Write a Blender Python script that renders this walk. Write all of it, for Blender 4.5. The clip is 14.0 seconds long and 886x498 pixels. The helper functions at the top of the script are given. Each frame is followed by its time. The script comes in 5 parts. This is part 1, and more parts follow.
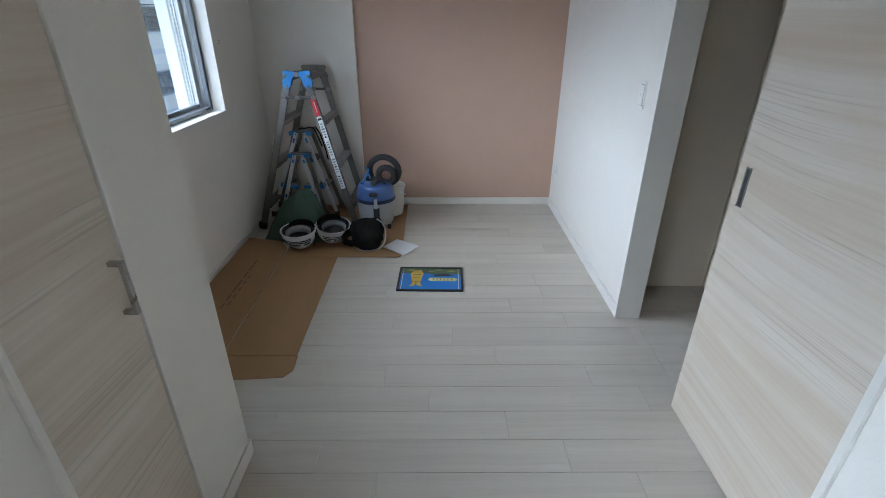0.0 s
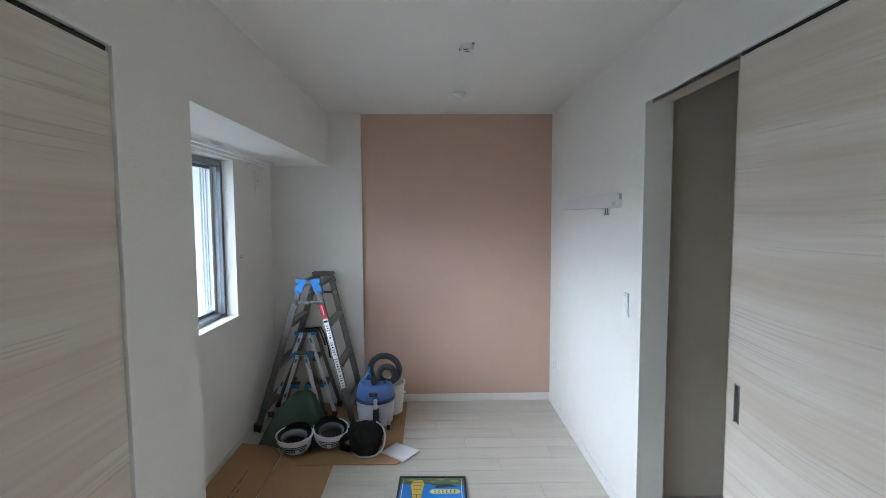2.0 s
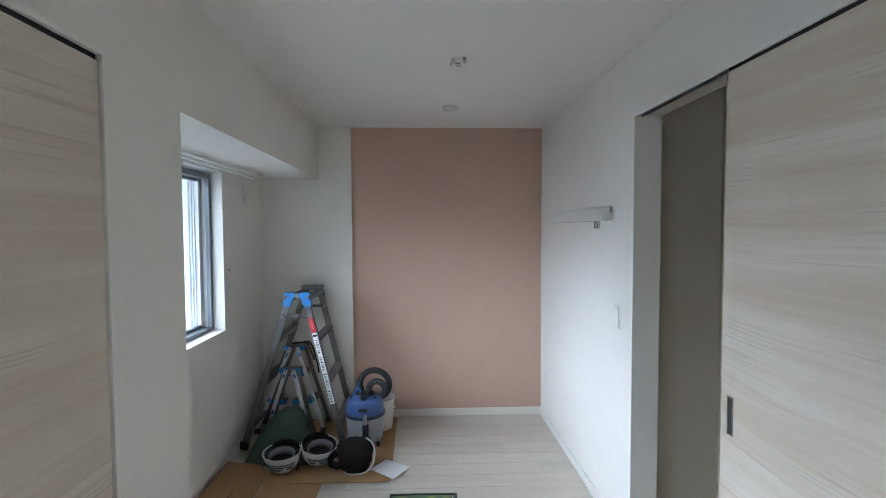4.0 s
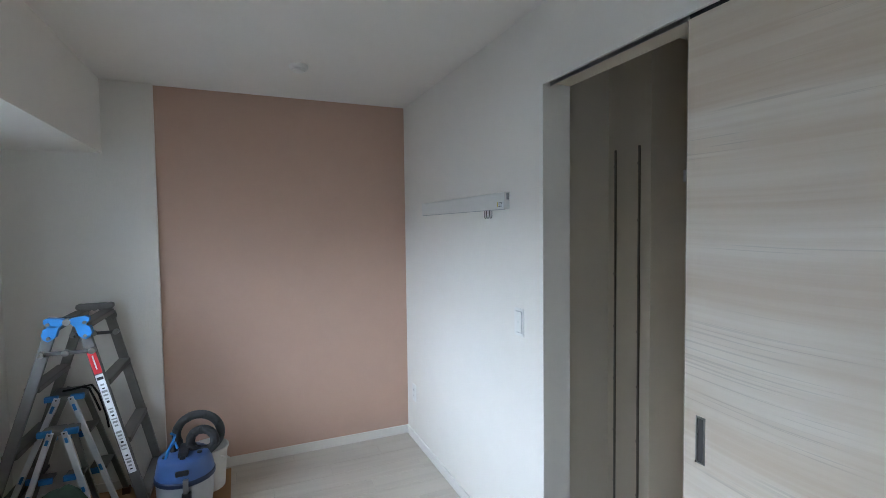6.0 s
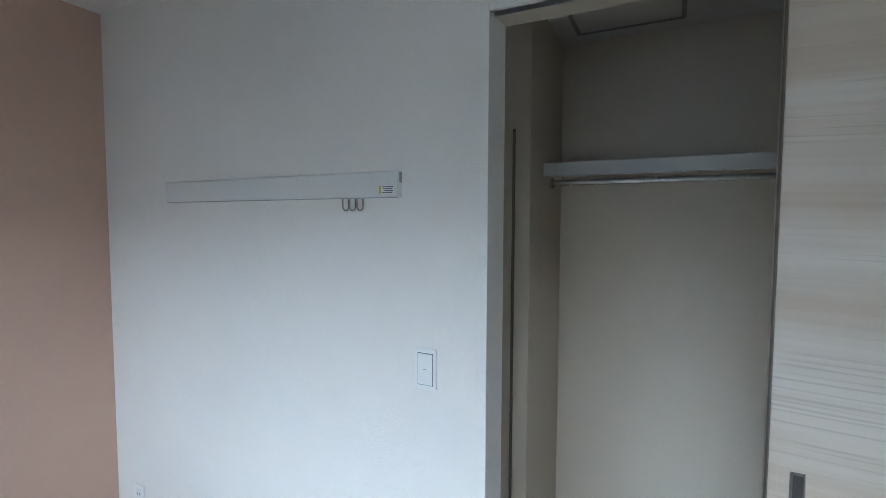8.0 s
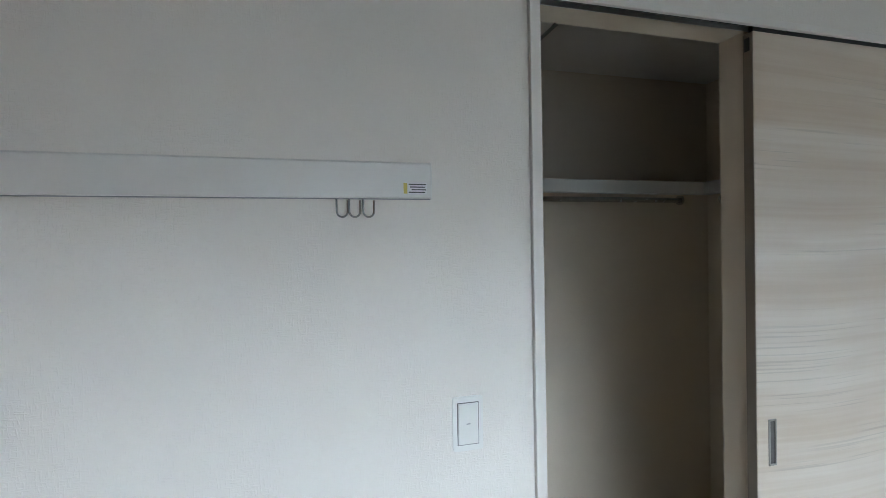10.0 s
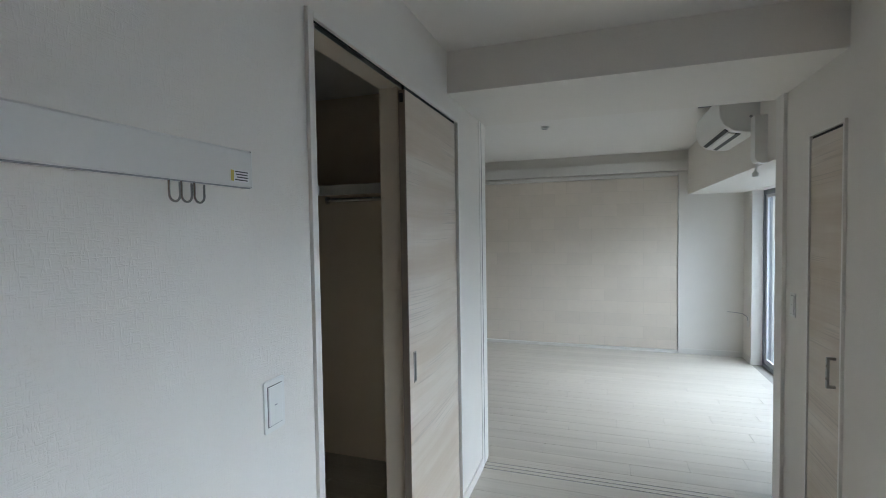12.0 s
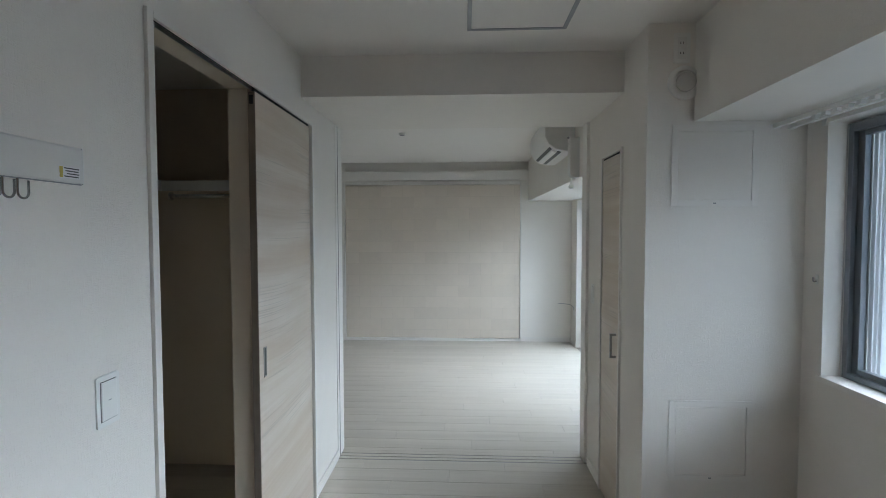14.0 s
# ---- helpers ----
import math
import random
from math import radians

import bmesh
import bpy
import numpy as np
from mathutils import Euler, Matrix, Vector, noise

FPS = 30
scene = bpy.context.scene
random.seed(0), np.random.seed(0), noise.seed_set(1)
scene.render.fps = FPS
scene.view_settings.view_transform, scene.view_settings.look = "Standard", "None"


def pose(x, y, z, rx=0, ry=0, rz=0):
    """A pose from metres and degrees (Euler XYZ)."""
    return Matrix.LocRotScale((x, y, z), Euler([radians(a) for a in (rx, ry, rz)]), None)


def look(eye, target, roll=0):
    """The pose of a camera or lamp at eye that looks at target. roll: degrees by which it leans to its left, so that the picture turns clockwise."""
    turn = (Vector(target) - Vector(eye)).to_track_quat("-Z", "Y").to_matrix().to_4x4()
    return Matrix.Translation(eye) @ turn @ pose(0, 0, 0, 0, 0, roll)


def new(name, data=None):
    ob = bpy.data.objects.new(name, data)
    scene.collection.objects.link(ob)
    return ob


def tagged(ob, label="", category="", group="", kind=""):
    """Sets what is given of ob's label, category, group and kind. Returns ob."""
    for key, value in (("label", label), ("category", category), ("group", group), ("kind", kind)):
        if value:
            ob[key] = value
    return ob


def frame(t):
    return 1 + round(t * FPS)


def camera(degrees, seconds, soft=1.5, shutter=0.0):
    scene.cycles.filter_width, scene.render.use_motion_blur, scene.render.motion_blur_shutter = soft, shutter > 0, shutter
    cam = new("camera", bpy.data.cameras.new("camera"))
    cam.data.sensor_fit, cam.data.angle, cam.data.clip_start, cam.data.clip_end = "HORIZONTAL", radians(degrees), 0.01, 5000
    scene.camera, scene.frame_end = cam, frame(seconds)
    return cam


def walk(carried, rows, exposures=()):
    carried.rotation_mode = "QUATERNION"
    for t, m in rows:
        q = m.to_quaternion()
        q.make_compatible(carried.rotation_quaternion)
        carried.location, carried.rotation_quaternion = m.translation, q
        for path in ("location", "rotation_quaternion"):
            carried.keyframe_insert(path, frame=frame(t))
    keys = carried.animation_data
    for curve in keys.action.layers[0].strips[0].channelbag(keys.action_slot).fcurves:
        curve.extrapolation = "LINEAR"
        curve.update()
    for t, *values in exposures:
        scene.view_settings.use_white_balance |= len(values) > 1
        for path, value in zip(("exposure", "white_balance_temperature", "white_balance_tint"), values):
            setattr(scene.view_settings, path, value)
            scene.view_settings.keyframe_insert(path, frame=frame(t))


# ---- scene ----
cam = camera(86.9, 14.0, soft=0.4)
PATH = [
    (0, (-0.043, 0.189, 1.418), (-0.028, 1.988, 0.544), 0.2),
    (0.5, (-0.075, 0.17, 1.449), (-0.03, 2.056, 0.785), 0.6),
    (0.6, (-0.043, 0.159, 1.471), (-0.013, 2.067, 0.872), 0.1),
    (1, (-0.078, 0.125, 1.558), (-0.023, 2.092, 1.205), 0.3),
    (1.5, (-0.075, 0.115, 1.573), (-0.024, 2.103, 1.36), 0.0),
    (2, (-0.074, 0.112, 1.571), (-0.038, 2.107, 1.43), -0.3),
    (4.5, (-0.099, 0.131, 1.563), (0.03, 2.125, 1.48), -0.2),
    (5, (-0.119, 0.217, 1.553), (0.18, 2.193, 1.454), -0.7),
    (5.5, (-0.133, 0.468, 1.542), (0.415, 2.389, 1.452), -0.8),
    (6, (-0.195, 0.72, 1.53), (0.587, 2.559, 1.439), -0.7),
    (6.5, (-0.27, 1.001, 1.536), (0.774, 2.704, 1.447), -0.7),
    (7, (-0.24, 1.29, 1.533), (1.051, 2.814, 1.433), -0.9),
    (7.5, (-0.251, 1.554, 1.529), (1.316, 2.79, 1.409), 0.1),
    (7.7, (-0.269, 1.66, 1.543), (1.4, 2.756, 1.421), 0.2),
    (10, (-0.086, 2.772, 1.513), (1.842, 2.241, 1.494), -1.0),
    (10.5, (0.117, 2.913, 1.525), (1.885, 1.977, 1.507), -1.6),
    (10.6, (0.137, 2.934, 1.533), (1.856, 1.912, 1.502), -1.9),
    (11, (0.228, 3.077, 1.529), (1.655, 1.677, 1.505), -1.9),
    (11.5, (0.263, 3.268, 1.535), (1.204, 1.503, 1.494), -1.3),
    (12, (0.173, 3.34, 1.512), (0.818, 1.449, 1.437), -0.9),
    (12.5, (0.079, 3.421, 1.512), (0.505, 1.47, 1.404), -0.7),
    (13, (0.071, 3.476, 1.512), (0.33, 1.495, 1.417), -0.7),
    (13.5, (0.068, 3.493, 1.513), (0.215, 1.5, 1.428), -0.4),
    (14, (0.06, 3.496, 1.511), (0.154, 1.5, 1.432), -0.1),
]
walk(cam, [(t, look(eye, target, roll)) for t, eye, target, roll in PATH], [(0, 2.8, 6020, 11), (1.2, 3.13, 6020, 11), (4.5, 3.11, 6020, 11), (5.5, 3.01, 6000, 11), (6, 3.03, 6000, 11), (7.7, 2.9, 5760, 9), (10, 3.02, 6250, 10), (11.5, 2.7, 6220, 10), (14, 2.54, 6220, 10)])

# ---- world, light ----
world = bpy.data.worlds.new("sky")
scene.world = world
world.use_nodes = True
wn = world.node_tree.nodes
sky = wn.new("ShaderNodeTexSky")
sky.sky_type, sky.sun_disc = "NISHITA", False
sky.sun_elevation, sky.sun_rotation = radians(32), radians(264)
sky.air_density, sky.dust_density, sky.ozone_density = 1.0, 1.0, 2.0
wn["Background"].inputs["Strength"].default_value = 0.05
world.node_tree.links.new(sky.outputs[0], wn["Background"].inputs["Color"])
sun_data = bpy.data.lights.new("sun", "SUN")
sun_data.energy, sun_data.angle, sun_data.color = 3.0, radians(92), (0.71, 0.845, 1.0)
sun = new("sun", sun_data)
sun.matrix_world = look((-10, -1.2, 6.6), (0, 0, 0))


# ---- materials ----
def material(name, color, rough=0.6, metal=0.0, spread=0.06, grain=40.0, bump=0.0, bump_scale=200.0, stretch=(1, 1, 1), blotch=3.0, spec=0.5, per_object=0.0, trans=0.0):
    """Two scales of tone (blotches and grain) on the base colour, gloss that varies with them, and a fine relief."""
    m = bpy.data.materials.new(name)
    m.use_nodes = True
    n, l = m.node_tree.nodes, m.node_tree.links
    b = n["Principled BSDF"]
    co = n.new("ShaderNodeTexCoord")
    mp = n.new("ShaderNodeMapping")
    mp.inputs["Scale"].default_value = stretch
    l.new(co.outputs["Object"], mp.inputs["Vector"])
    big, fine = n.new("ShaderNodeTexNoise"), n.new("ShaderNodeTexNoise")
    big.inputs["Scale"].default_value, fine.inputs["Scale"].default_value = blotch, grain
    fine.inputs["Detail"].default_value = 4
    l.new(mp.outputs[0], big.inputs["Vector"])
    l.new(mp.outputs[0], fine.inputs["Vector"])
    mix = n.new("ShaderNodeMath")
    mix.operation = "ADD"
    l.new(big.outputs["Fac"], mix.inputs[0])
    l.new(fine.outputs["Fac"], mix.inputs[1])
    ramp = n.new("ShaderNodeMapRange")
    ramp.inputs["From Min"].default_value, ramp.inputs["From Max"].default_value = 0.6, 1.4
    ramp.inputs["To Min"].default_value, ramp.inputs["To Max"].default_value = 1 - spread, 1 + spread
    l.new(mix.outputs[0], ramp.inputs["Value"])
    value = ramp.outputs[0]
    if per_object:
        info = n.new("ShaderNodeObjectInfo")
        vary = n.new("ShaderNodeMapRange")
        vary.inputs["To Min"].default_value, vary.inputs["To Max"].default_value = 1 - per_object, 1 + per_object
        l.new(info.outputs["Random"], vary.inputs["Value"])
        both = n.new("ShaderNodeMath")
        both.operation = "MULTIPLY"
        l.new(value, both.inputs[0])
        l.new(vary.outputs[0], both.inputs[1])
        value = both.outputs[0]
    tone = n.new("ShaderNodeVectorMath")
    tone.operation = "SCALE"
    tone.inputs[0].default_value = color[:3]
    l.new(value, tone.inputs["Scale"])
    l.new(tone.outputs[0], b.inputs["Base Color"])
    b.inputs["Roughness"].default_value, b.inputs["Metallic"].default_value = rough, metal
    b.inputs["Specular IOR Level"].default_value = spec
    gl = n.new("ShaderNodeMapRange")
    gl.inputs["To Min"].default_value, gl.inputs["To Max"].default_value = max(rough - 0.08, 0.02), min(rough + 0.08, 1)
    l.new(fine.outputs["Fac"], gl.inputs["Value"])
    l.new(gl.outputs[0], b.inputs["Roughness"])
    if bump:
        rel = n.new("ShaderNodeTexNoise")
        rel.inputs["Scale"].default_value, rel.inputs["Detail"].default_value = bump_scale, 3
        l.new(mp.outputs[0], rel.inputs["Vector"])
        bp = n.new("ShaderNodeBump")
        bp.inputs["Strength"].default_value, bp.inputs["Distance"].default_value = bump, 0.001
        l.new(rel.outputs["Fac"], bp.inputs["Height"])
        l.new(bp.outputs[0], b.inputs["Normal"])
    if trans:
        b.inputs["Transmission Weight"].default_value = trans
    return m


def weave(m, strength=0.35, scale=1.0):
    """Woven relief of embossed wallpaper: short threads across and upright."""
    n, l = m.node_tree.nodes, m.node_tree.links
    b = n["Principled BSDF"]
    co = n.new("ShaderNodeTexCoord")
    height = None
    for stretch in ((270 * scale, 270 * scale, 48 * scale), (52 * scale, 52 * scale, 330 * scale)):
        mp = n.new("ShaderNodeMapping")
        mp.inputs["Scale"].default_value = stretch
        l.new(co.outputs["Object"], mp.inputs["Vector"])
        t = n.new("ShaderNodeTexNoise")
        t.inputs["Scale"].default_value, t.inputs["Detail"].default_value = 1.0, 2
        l.new(mp.outputs[0], t.inputs["Vector"])
        if height is None:
            height = t.outputs["Fac"]
        else:
            mx = n.new("ShaderNodeMath")
            mx.operation = "MAXIMUM"
            l.new(height, mx.inputs[0])
            l.new(t.outputs["Fac"], mx.inputs[1])
            height = mx.outputs[0]
    thread = n.new("ShaderNodeMapRange")
    thread.interpolation_type = "SMOOTHSTEP"
    thread.inputs["From Min"].default_value, thread.inputs["From Max"].default_value = 0.50, 0.74
    l.new(height, thread.inputs["Value"])
    bp = n.new("ShaderNodeBump")
    bp.inputs["Strength"].default_value, bp.inputs["Distance"].default_value = strength, 0.0011
    l.new(thread.outputs[0], bp.inputs["Height"])
    l.new(bp.outputs[0], b.inputs["Normal"])
    return m


def wood(name, light, dark, rough, along="Y", ring=14.0, contrast=1.0, per_object=0.0, bump=0.15):
    """Pale streaked timber foil: long grain bands along one axis with fine pores."""
    m = bpy.data.materials.new(name)
    m.use_nodes = True
    n, l = m.node_tree.nodes, m.node_tree.links
    b = n["Principled BSDF"]
    co = n.new("ShaderNodeTexCoord")
    src = co.outputs["Object"]
    info = n.new("ShaderNodeObjectInfo")
    if per_object:
        sh = n.new("ShaderNodeVectorMath")
        sh.operation = "MULTIPLY_ADD"
        l.new(info.outputs["Random"], sh.inputs[0])
        sh.inputs[1].default_value = (37.0, 53.0, 29.0)
        l.new(src, sh.inputs[2])
        src = sh.outputs[0]
    warp = n.new("ShaderNodeTexNoise")
    warp.inputs["Scale"].default_value, warp.inputs["Detail"].default_value = 1.6, 2
    l.new(src, warp.inputs["Vector"])
    add = n.new("ShaderNodeVectorMath")
    add.operation = "MULTIPLY_ADD"
    l.new(warp.outputs["Color"], add.inputs[0])
    add.inputs[1].default_value = (0.055, 0.055, 0.055)
    l.new(src, add.inputs[2])

    def layer(across, lengthways, detail):
        mp = n.new("ShaderNodeMapping")
        mp.inputs["Scale"].default_value = {"X": (lengthways, across, across), "Y": (across, lengthways, across), "Z": (across, across, lengthways)}[along]
        l.new(add.outputs[0], mp.inputs["Vector"])
        t = n.new("ShaderNodeTexNoise")
        t.inputs["Scale"].default_value, t.inputs["Detail"].default_value = 1.0, detail
        l.new(mp.outputs[0], t.inputs["Vector"])
        return t.outputs["Fac"]

    bands, lines, pores = layer(ring, 0.55, 4), layer(ring * 8, 1.1, 4), layer(520, 7, 2)
    s1 = n.new("ShaderNodeMath")
    s1.operation = "MULTIPLY_ADD"
    l.new(lines, s1.inputs[0])
    s1.inputs[1].default_value = 0.55
    l.new(bands, s1.inputs[2])
    s2 = n.new("ShaderNodeMath")
    s2.operation = "MULTIPLY_ADD"
    l.new(pores, s2.inputs[0])
    s2.inputs[1].default_value = 0.22
    l.new(s1.outputs[0], s2.inputs[2])
    ramp = n.new("ShaderNodeValToRGB")
    mid = 0.885
    ramp.color_ramp.elements[0].position, ramp.color_ramp.elements[1].position = mid - 0.2 / contrast, min(mid + 0.16 / contrast, 1.0)
    ramp.color_ramp.elements[0].color, ramp.color_ramp.elements[1].color = (*dark, 1), (*light, 1)
    l.new(s2.outputs[0], ramp.inputs["Fac"])
    color = ramp.outputs["Color"]
    if per_object:
        vary = n.new("ShaderNodeMapRange")
        vary.inputs["To Min"].default_value, vary.inputs["To Max"].default_value = 1 - per_object, 1 + per_object
        l.new(info.outputs["Random"], vary.inputs["Value"])
        sc = n.new("ShaderNodeVectorMath")
        sc.operation = "SCALE"
        l.new(color, sc.inputs[0])
        l.new(vary.outputs[0], sc.inputs["Scale"])
        color = sc.outputs[0]
    l.new(color, b.inputs["Base Color"])
    gl = n.new("ShaderNodeMapRange")
    gl.inputs["To Min"].default_value, gl.inputs["To Max"].default_value = rough - 0.08, rough + 0.1
    l.new(lines, gl.inputs["Value"])
    l.new(gl.outputs[0], b.inputs["Roughness"])
    bp = n.new("ShaderNodeBump")
    bp.inputs["Strength"].default_value, bp.inputs["Distance"].default_value = bump, 0.0006
    l.new(s2.outputs[0], bp.inputs["Height"])
    l.new(bp.outputs[0], b.inputs["Normal"])
    return m


def door_foil():
    """Pale timber foil: broad wavy bands, with bundles of thin crisp dark grain lines."""
    m = bpy.data.materials.new("pale_door_foil")
    m.use_nodes = True
    n, l = m.node_tree.nodes, m.node_tree.links
    b = n["Principled BSDF"]
    co = n.new("ShaderNodeTexCoord")

    def noise_at(src, scale, detail, rough=0.5):
        mp = n.new("ShaderNodeMapping")
        mp.inputs["Scale"].default_value = scale
        l.new(src, mp.inputs["Vector"])
        t = n.new("ShaderNodeTexNoise")
        t.inputs["Scale"].default_value, t.inputs["Detail"].default_value, t.inputs["Roughness"].default_value = 1.0, detail, rough
        l.new(mp.outputs[0], t.inputs["Vector"])
        return t.outputs["Fac"]

    def ranged(value, a, b2, c, d):
        r = n.new("ShaderNodeMapRange")
        r.interpolation_type = "SMOOTHSTEP"
        for key, v in (("From Min", a), ("From Max", b2), ("To Min", c), ("To Max", d)):
            r.inputs[key].default_value = v
        l.new(value, r.inputs["Value"])
        return r.outputs[0]

    def math_node(op, a, b2):
        r = n.new("ShaderNodeMath")
        r.operation = op
        for i, v in enumerate((a, b2)):
            if isinstance(v, float):
                r.inputs[i].default_value = v
            else:
                l.new(v, r.inputs[i])
        return r.outputs[0]

    sway = noise_at(co.outputs["Object"], (1.0, 0.9, 1.6), 1)
    shift = n.new("ShaderNodeCombineXYZ")
    l.new(math_node("MULTIPLY", sway, 0.09), shift.inputs["Z"])
    add = n.new("ShaderNodeVectorMath")
    l.new(co.outputs["Object"], add.inputs[0])
    l.new(shift.outputs[0], add.inputs[1])
    src = add.outputs[0]
    bands = ranged(noise_at(src, (3, 0.7, 10), 3), 0.3, 0.7, 0.0, 1.0)
    streaks = ranged(noise_at(src, (8, 1.0, 75), 4), 0.3, 0.7, 0.0, 1.0)
    lines = ranged(noise_at(src, (14, 1.5, 150), 3), 0.37, 0.44, 1.0, 0.0)
    gate = ranged(noise_at(src, (3, 1.5, 8), 2), 0.46, 0.58, 0.0, 1.0)
    pale = math_node("ADD", math_node("MULTIPLY", bands, 0.7), math_node("MULTIPLY", gate, 0.3))
    tone = math_node("ADD", math_node("MULTIPLY", pale, 0.68), math_node("MULTIPLY", streaks, 0.32))
    ramp = n.new("ShaderNodeValToRGB")
    ramp.color_ramp.elements[0].position, ramp.color_ramp.elements[1].position = 0.1, 0.9
    ramp.color_ramp.elements[0].color, ramp.color_ramp.elements[1].color = (0.545, 0.445, 0.34, 1), (0.66, 0.59, 0.50, 1)
    l.new(tone, ramp.inputs["Fac"])
    dark = n.new("ShaderNodeVectorMath")
    dark.operation = "SCALE"
    l.new(ramp.outputs["Color"], dark.inputs[0])
    cut = math_node("MULTIPLY", lines, gate)
    l.new(ranged(cut, 0.0, 1.0, 1.0, 0.855), dark.inputs["Scale"])
    l.new(dark.outputs[0], b.inputs["Base Color"])
    l.new(ranged(streaks, 0.0, 1.0, 0.36, 0.5), b.inputs["Roughness"])
    bp = n.new("ShaderNodeBump")
    bp.inputs["Strength"].default_value, bp.inputs["Distance"].default_value = 0.25, 0.0005
    l.new(ranged(cut, 0.0, 1.0, 1.0, 0.0), bp.inputs["Height"])
    l.new(bp.outputs[0], b.inputs["Normal"])
    return m


WALL = weave(material("white_wallpaper", (0.765, 0.722, 0.655), 0.85, spread=0.02, blotch=1.2, grain=8), 0.34)
PINK = weave(material("dusty_pink_wallpaper", (0.545, 0.362, 0.273), 0.85, spread=0.03, blotch=1.2, grain=8), 0.35)
BEIGE = weave(material("beige_wallpaper", (0.69, 0.605, 0.505), 0.85, spread=0.025, blotch=3, grain=14), 0.3)


def tile_field(m, width=0.303, height=0.1515):
    """Faint rows of wall tiles with hair joints in the plane x-z, each tile a shade apart."""
    n, l = m.node_tree.nodes, m.node_tree.links
    b = n["Principled BSDF"]
    co, turn, brick = n.new("ShaderNodeTexCoord"), n.new("ShaderNodeMapping"), n.new("ShaderNodeTexBrick")
    turn.inputs["Rotation"].default_value = (radians(-90), 0, 0)
    l.new(co.outputs["Object"], turn.inputs["Vector"])
    l.new(turn.outputs[0], brick.inputs["Vector"])
    for key, v in (("Scale", 1.0), ("Mortar Size", 0.0013), ("Mortar Smooth", 0.3), ("Bias", 0.0), ("Brick Width", width), ("Row Height", height)):
        brick.inputs[key].default_value = v
    brick.inputs["Color1"].default_value, brick.inputs["Color2"].default_value, brick.inputs["Mortar"].default_value = (1.025, 1.025, 1.025, 1), (0.965, 0.965, 0.965, 1), (0.86, 0.86, 0.86, 1)
    tint = n.new("ShaderNodeVectorMath")
    tint.operation = "MULTIPLY"
    l.new(b.inputs["Base Color"].links[0].from_socket, tint.inputs[0])
    l.new(brick.outputs["Color"], tint.inputs[1])
    l.new(tint.outputs[0], b.inputs["Base Color"])
    return m


tile_field(BEIGE)
# White wallpaper again, its colour warmed and darkened for the closet's shade.
SHADEPAPER = weave(material("shade_tinted_paper", (0.70, 0.61, 0.485), 0.85, spread=0.02, blotch=1.2, grain=8), 0.32)
CEIL = weave(material("ceiling_paper", (0.79, 0.752, 0.695), 0.9, spread=0.015, blotch=1.0, grain=6), 0.25)
TRIM = material("white_trim_foil", (0.755, 0.72, 0.66), 0.42, spread=0.02, bump=0.05, bump_scale=300)
DOORWOOD = door_foil()
BAR = material("pale_grey_enamel", (0.685, 0.665, 0.62), 0.35, spread=0.02)
DOOREDGE = material("door_edge_band", (0.22, 0.18, 0.14), 0.5, spread=0.05)
PLANK = wood("whitewashed_floor", (0.56, 0.508, 0.43), (0.495, 0.443, 0.37), 0.34, "X", 16.0, 0.8, per_object=0.03, bump=0.1)
JOINT = material("floor_joint", (0.34, 0.31, 0.265), 0.8)
SILVER = material("satin_aluminium", (0.62, 0.62, 0.61), 0.32, metal=1.0, spread=0.04, bump=0.05, stretch=(1, 1, 0.1))
NICKEL = material("satin_nickel", (0.34, 0.325, 0.30), 0.3, metal=1.0, spread=0.05)
CHROME = material("polished_steel", (0.32, 0.32, 0.31), 0.18, metal=1.0, spread=0.02)
BRONZE = material("dark_window_aluminium", (0.23, 0.245, 0.265), 0.30, metal=0.7, spread=0.03, grain=400)
BLACK = material("black_plastic", (0.02, 0.02, 0.021), 0.45, spread=0.1)
GREY = material("grey_plastic", (0.3, 0.3, 0.3), 0.5, spread=0.05)
WHITEPL = material("white_plastic", (0.75, 0.735, 0.69), 0.35, spread=0.015)
IVORY = material("ivory_plastic", (0.72, 0.71, 0.67), 0.4, spread=0.02)
LINER = material("beige_jamb_foil", (0.62, 0.54, 0.43), 0.5, spread=0.02)
PANELFRAME = material("white_panel_frame", (0.765, 0.725, 0.665), 0.6, spread=0.01)
# Near-black that stands for the shade inside gaps, slots and the vent.
GAPSHADE = material("gap_shade", (0.03, 0.03, 0.03), 0.8)
CONCRETE = material("painted_concrete", (0.55, 0.56, 0.57), 0.8, spread=0.06, bump=0.2, bump_scale=80)


def glass(name, tint=(0.97, 0.99, 0.98)):
    m = bpy.data.materials.new(name)
    m.use_nodes = True
    b = m.node_tree.nodes["Principled BSDF"]
    b.inputs["Base Color"].default_value = (*tint, 1)
    b.inputs["Roughness"].default_value, b.inputs["Transmission Weight"].default_value, b.inputs["IOR"].default_value = 0.0, 1.0, 1.45
    return m


GLASS = glass("clear_glass")


# ---- mesh tools ----
def box(bm, x0, x1, y0, y1, z0, z1, bevel=0.0, m=None):
    r = bmesh.ops.create_cube(bm, size=1.0)
    t = Matrix.Translation(((x0 + x1) / 2, (y0 + y1) / 2, (z0 + z1) / 2)) @ Matrix.Diagonal((abs(x1 - x0), abs(y1 - y0), abs(z1 - z0), 1))
    bmesh.ops.transform(bm, matrix=(m @ t) if m else t, verts=r["verts"])
    if bevel:
        edges = list({e for v in r["verts"] for e in v.link_edges})
        bmesh.ops.bevel(bm, geom=edges, offset=bevel, segments=2, profile=0.5, affect="EDGES")
    return r["verts"]


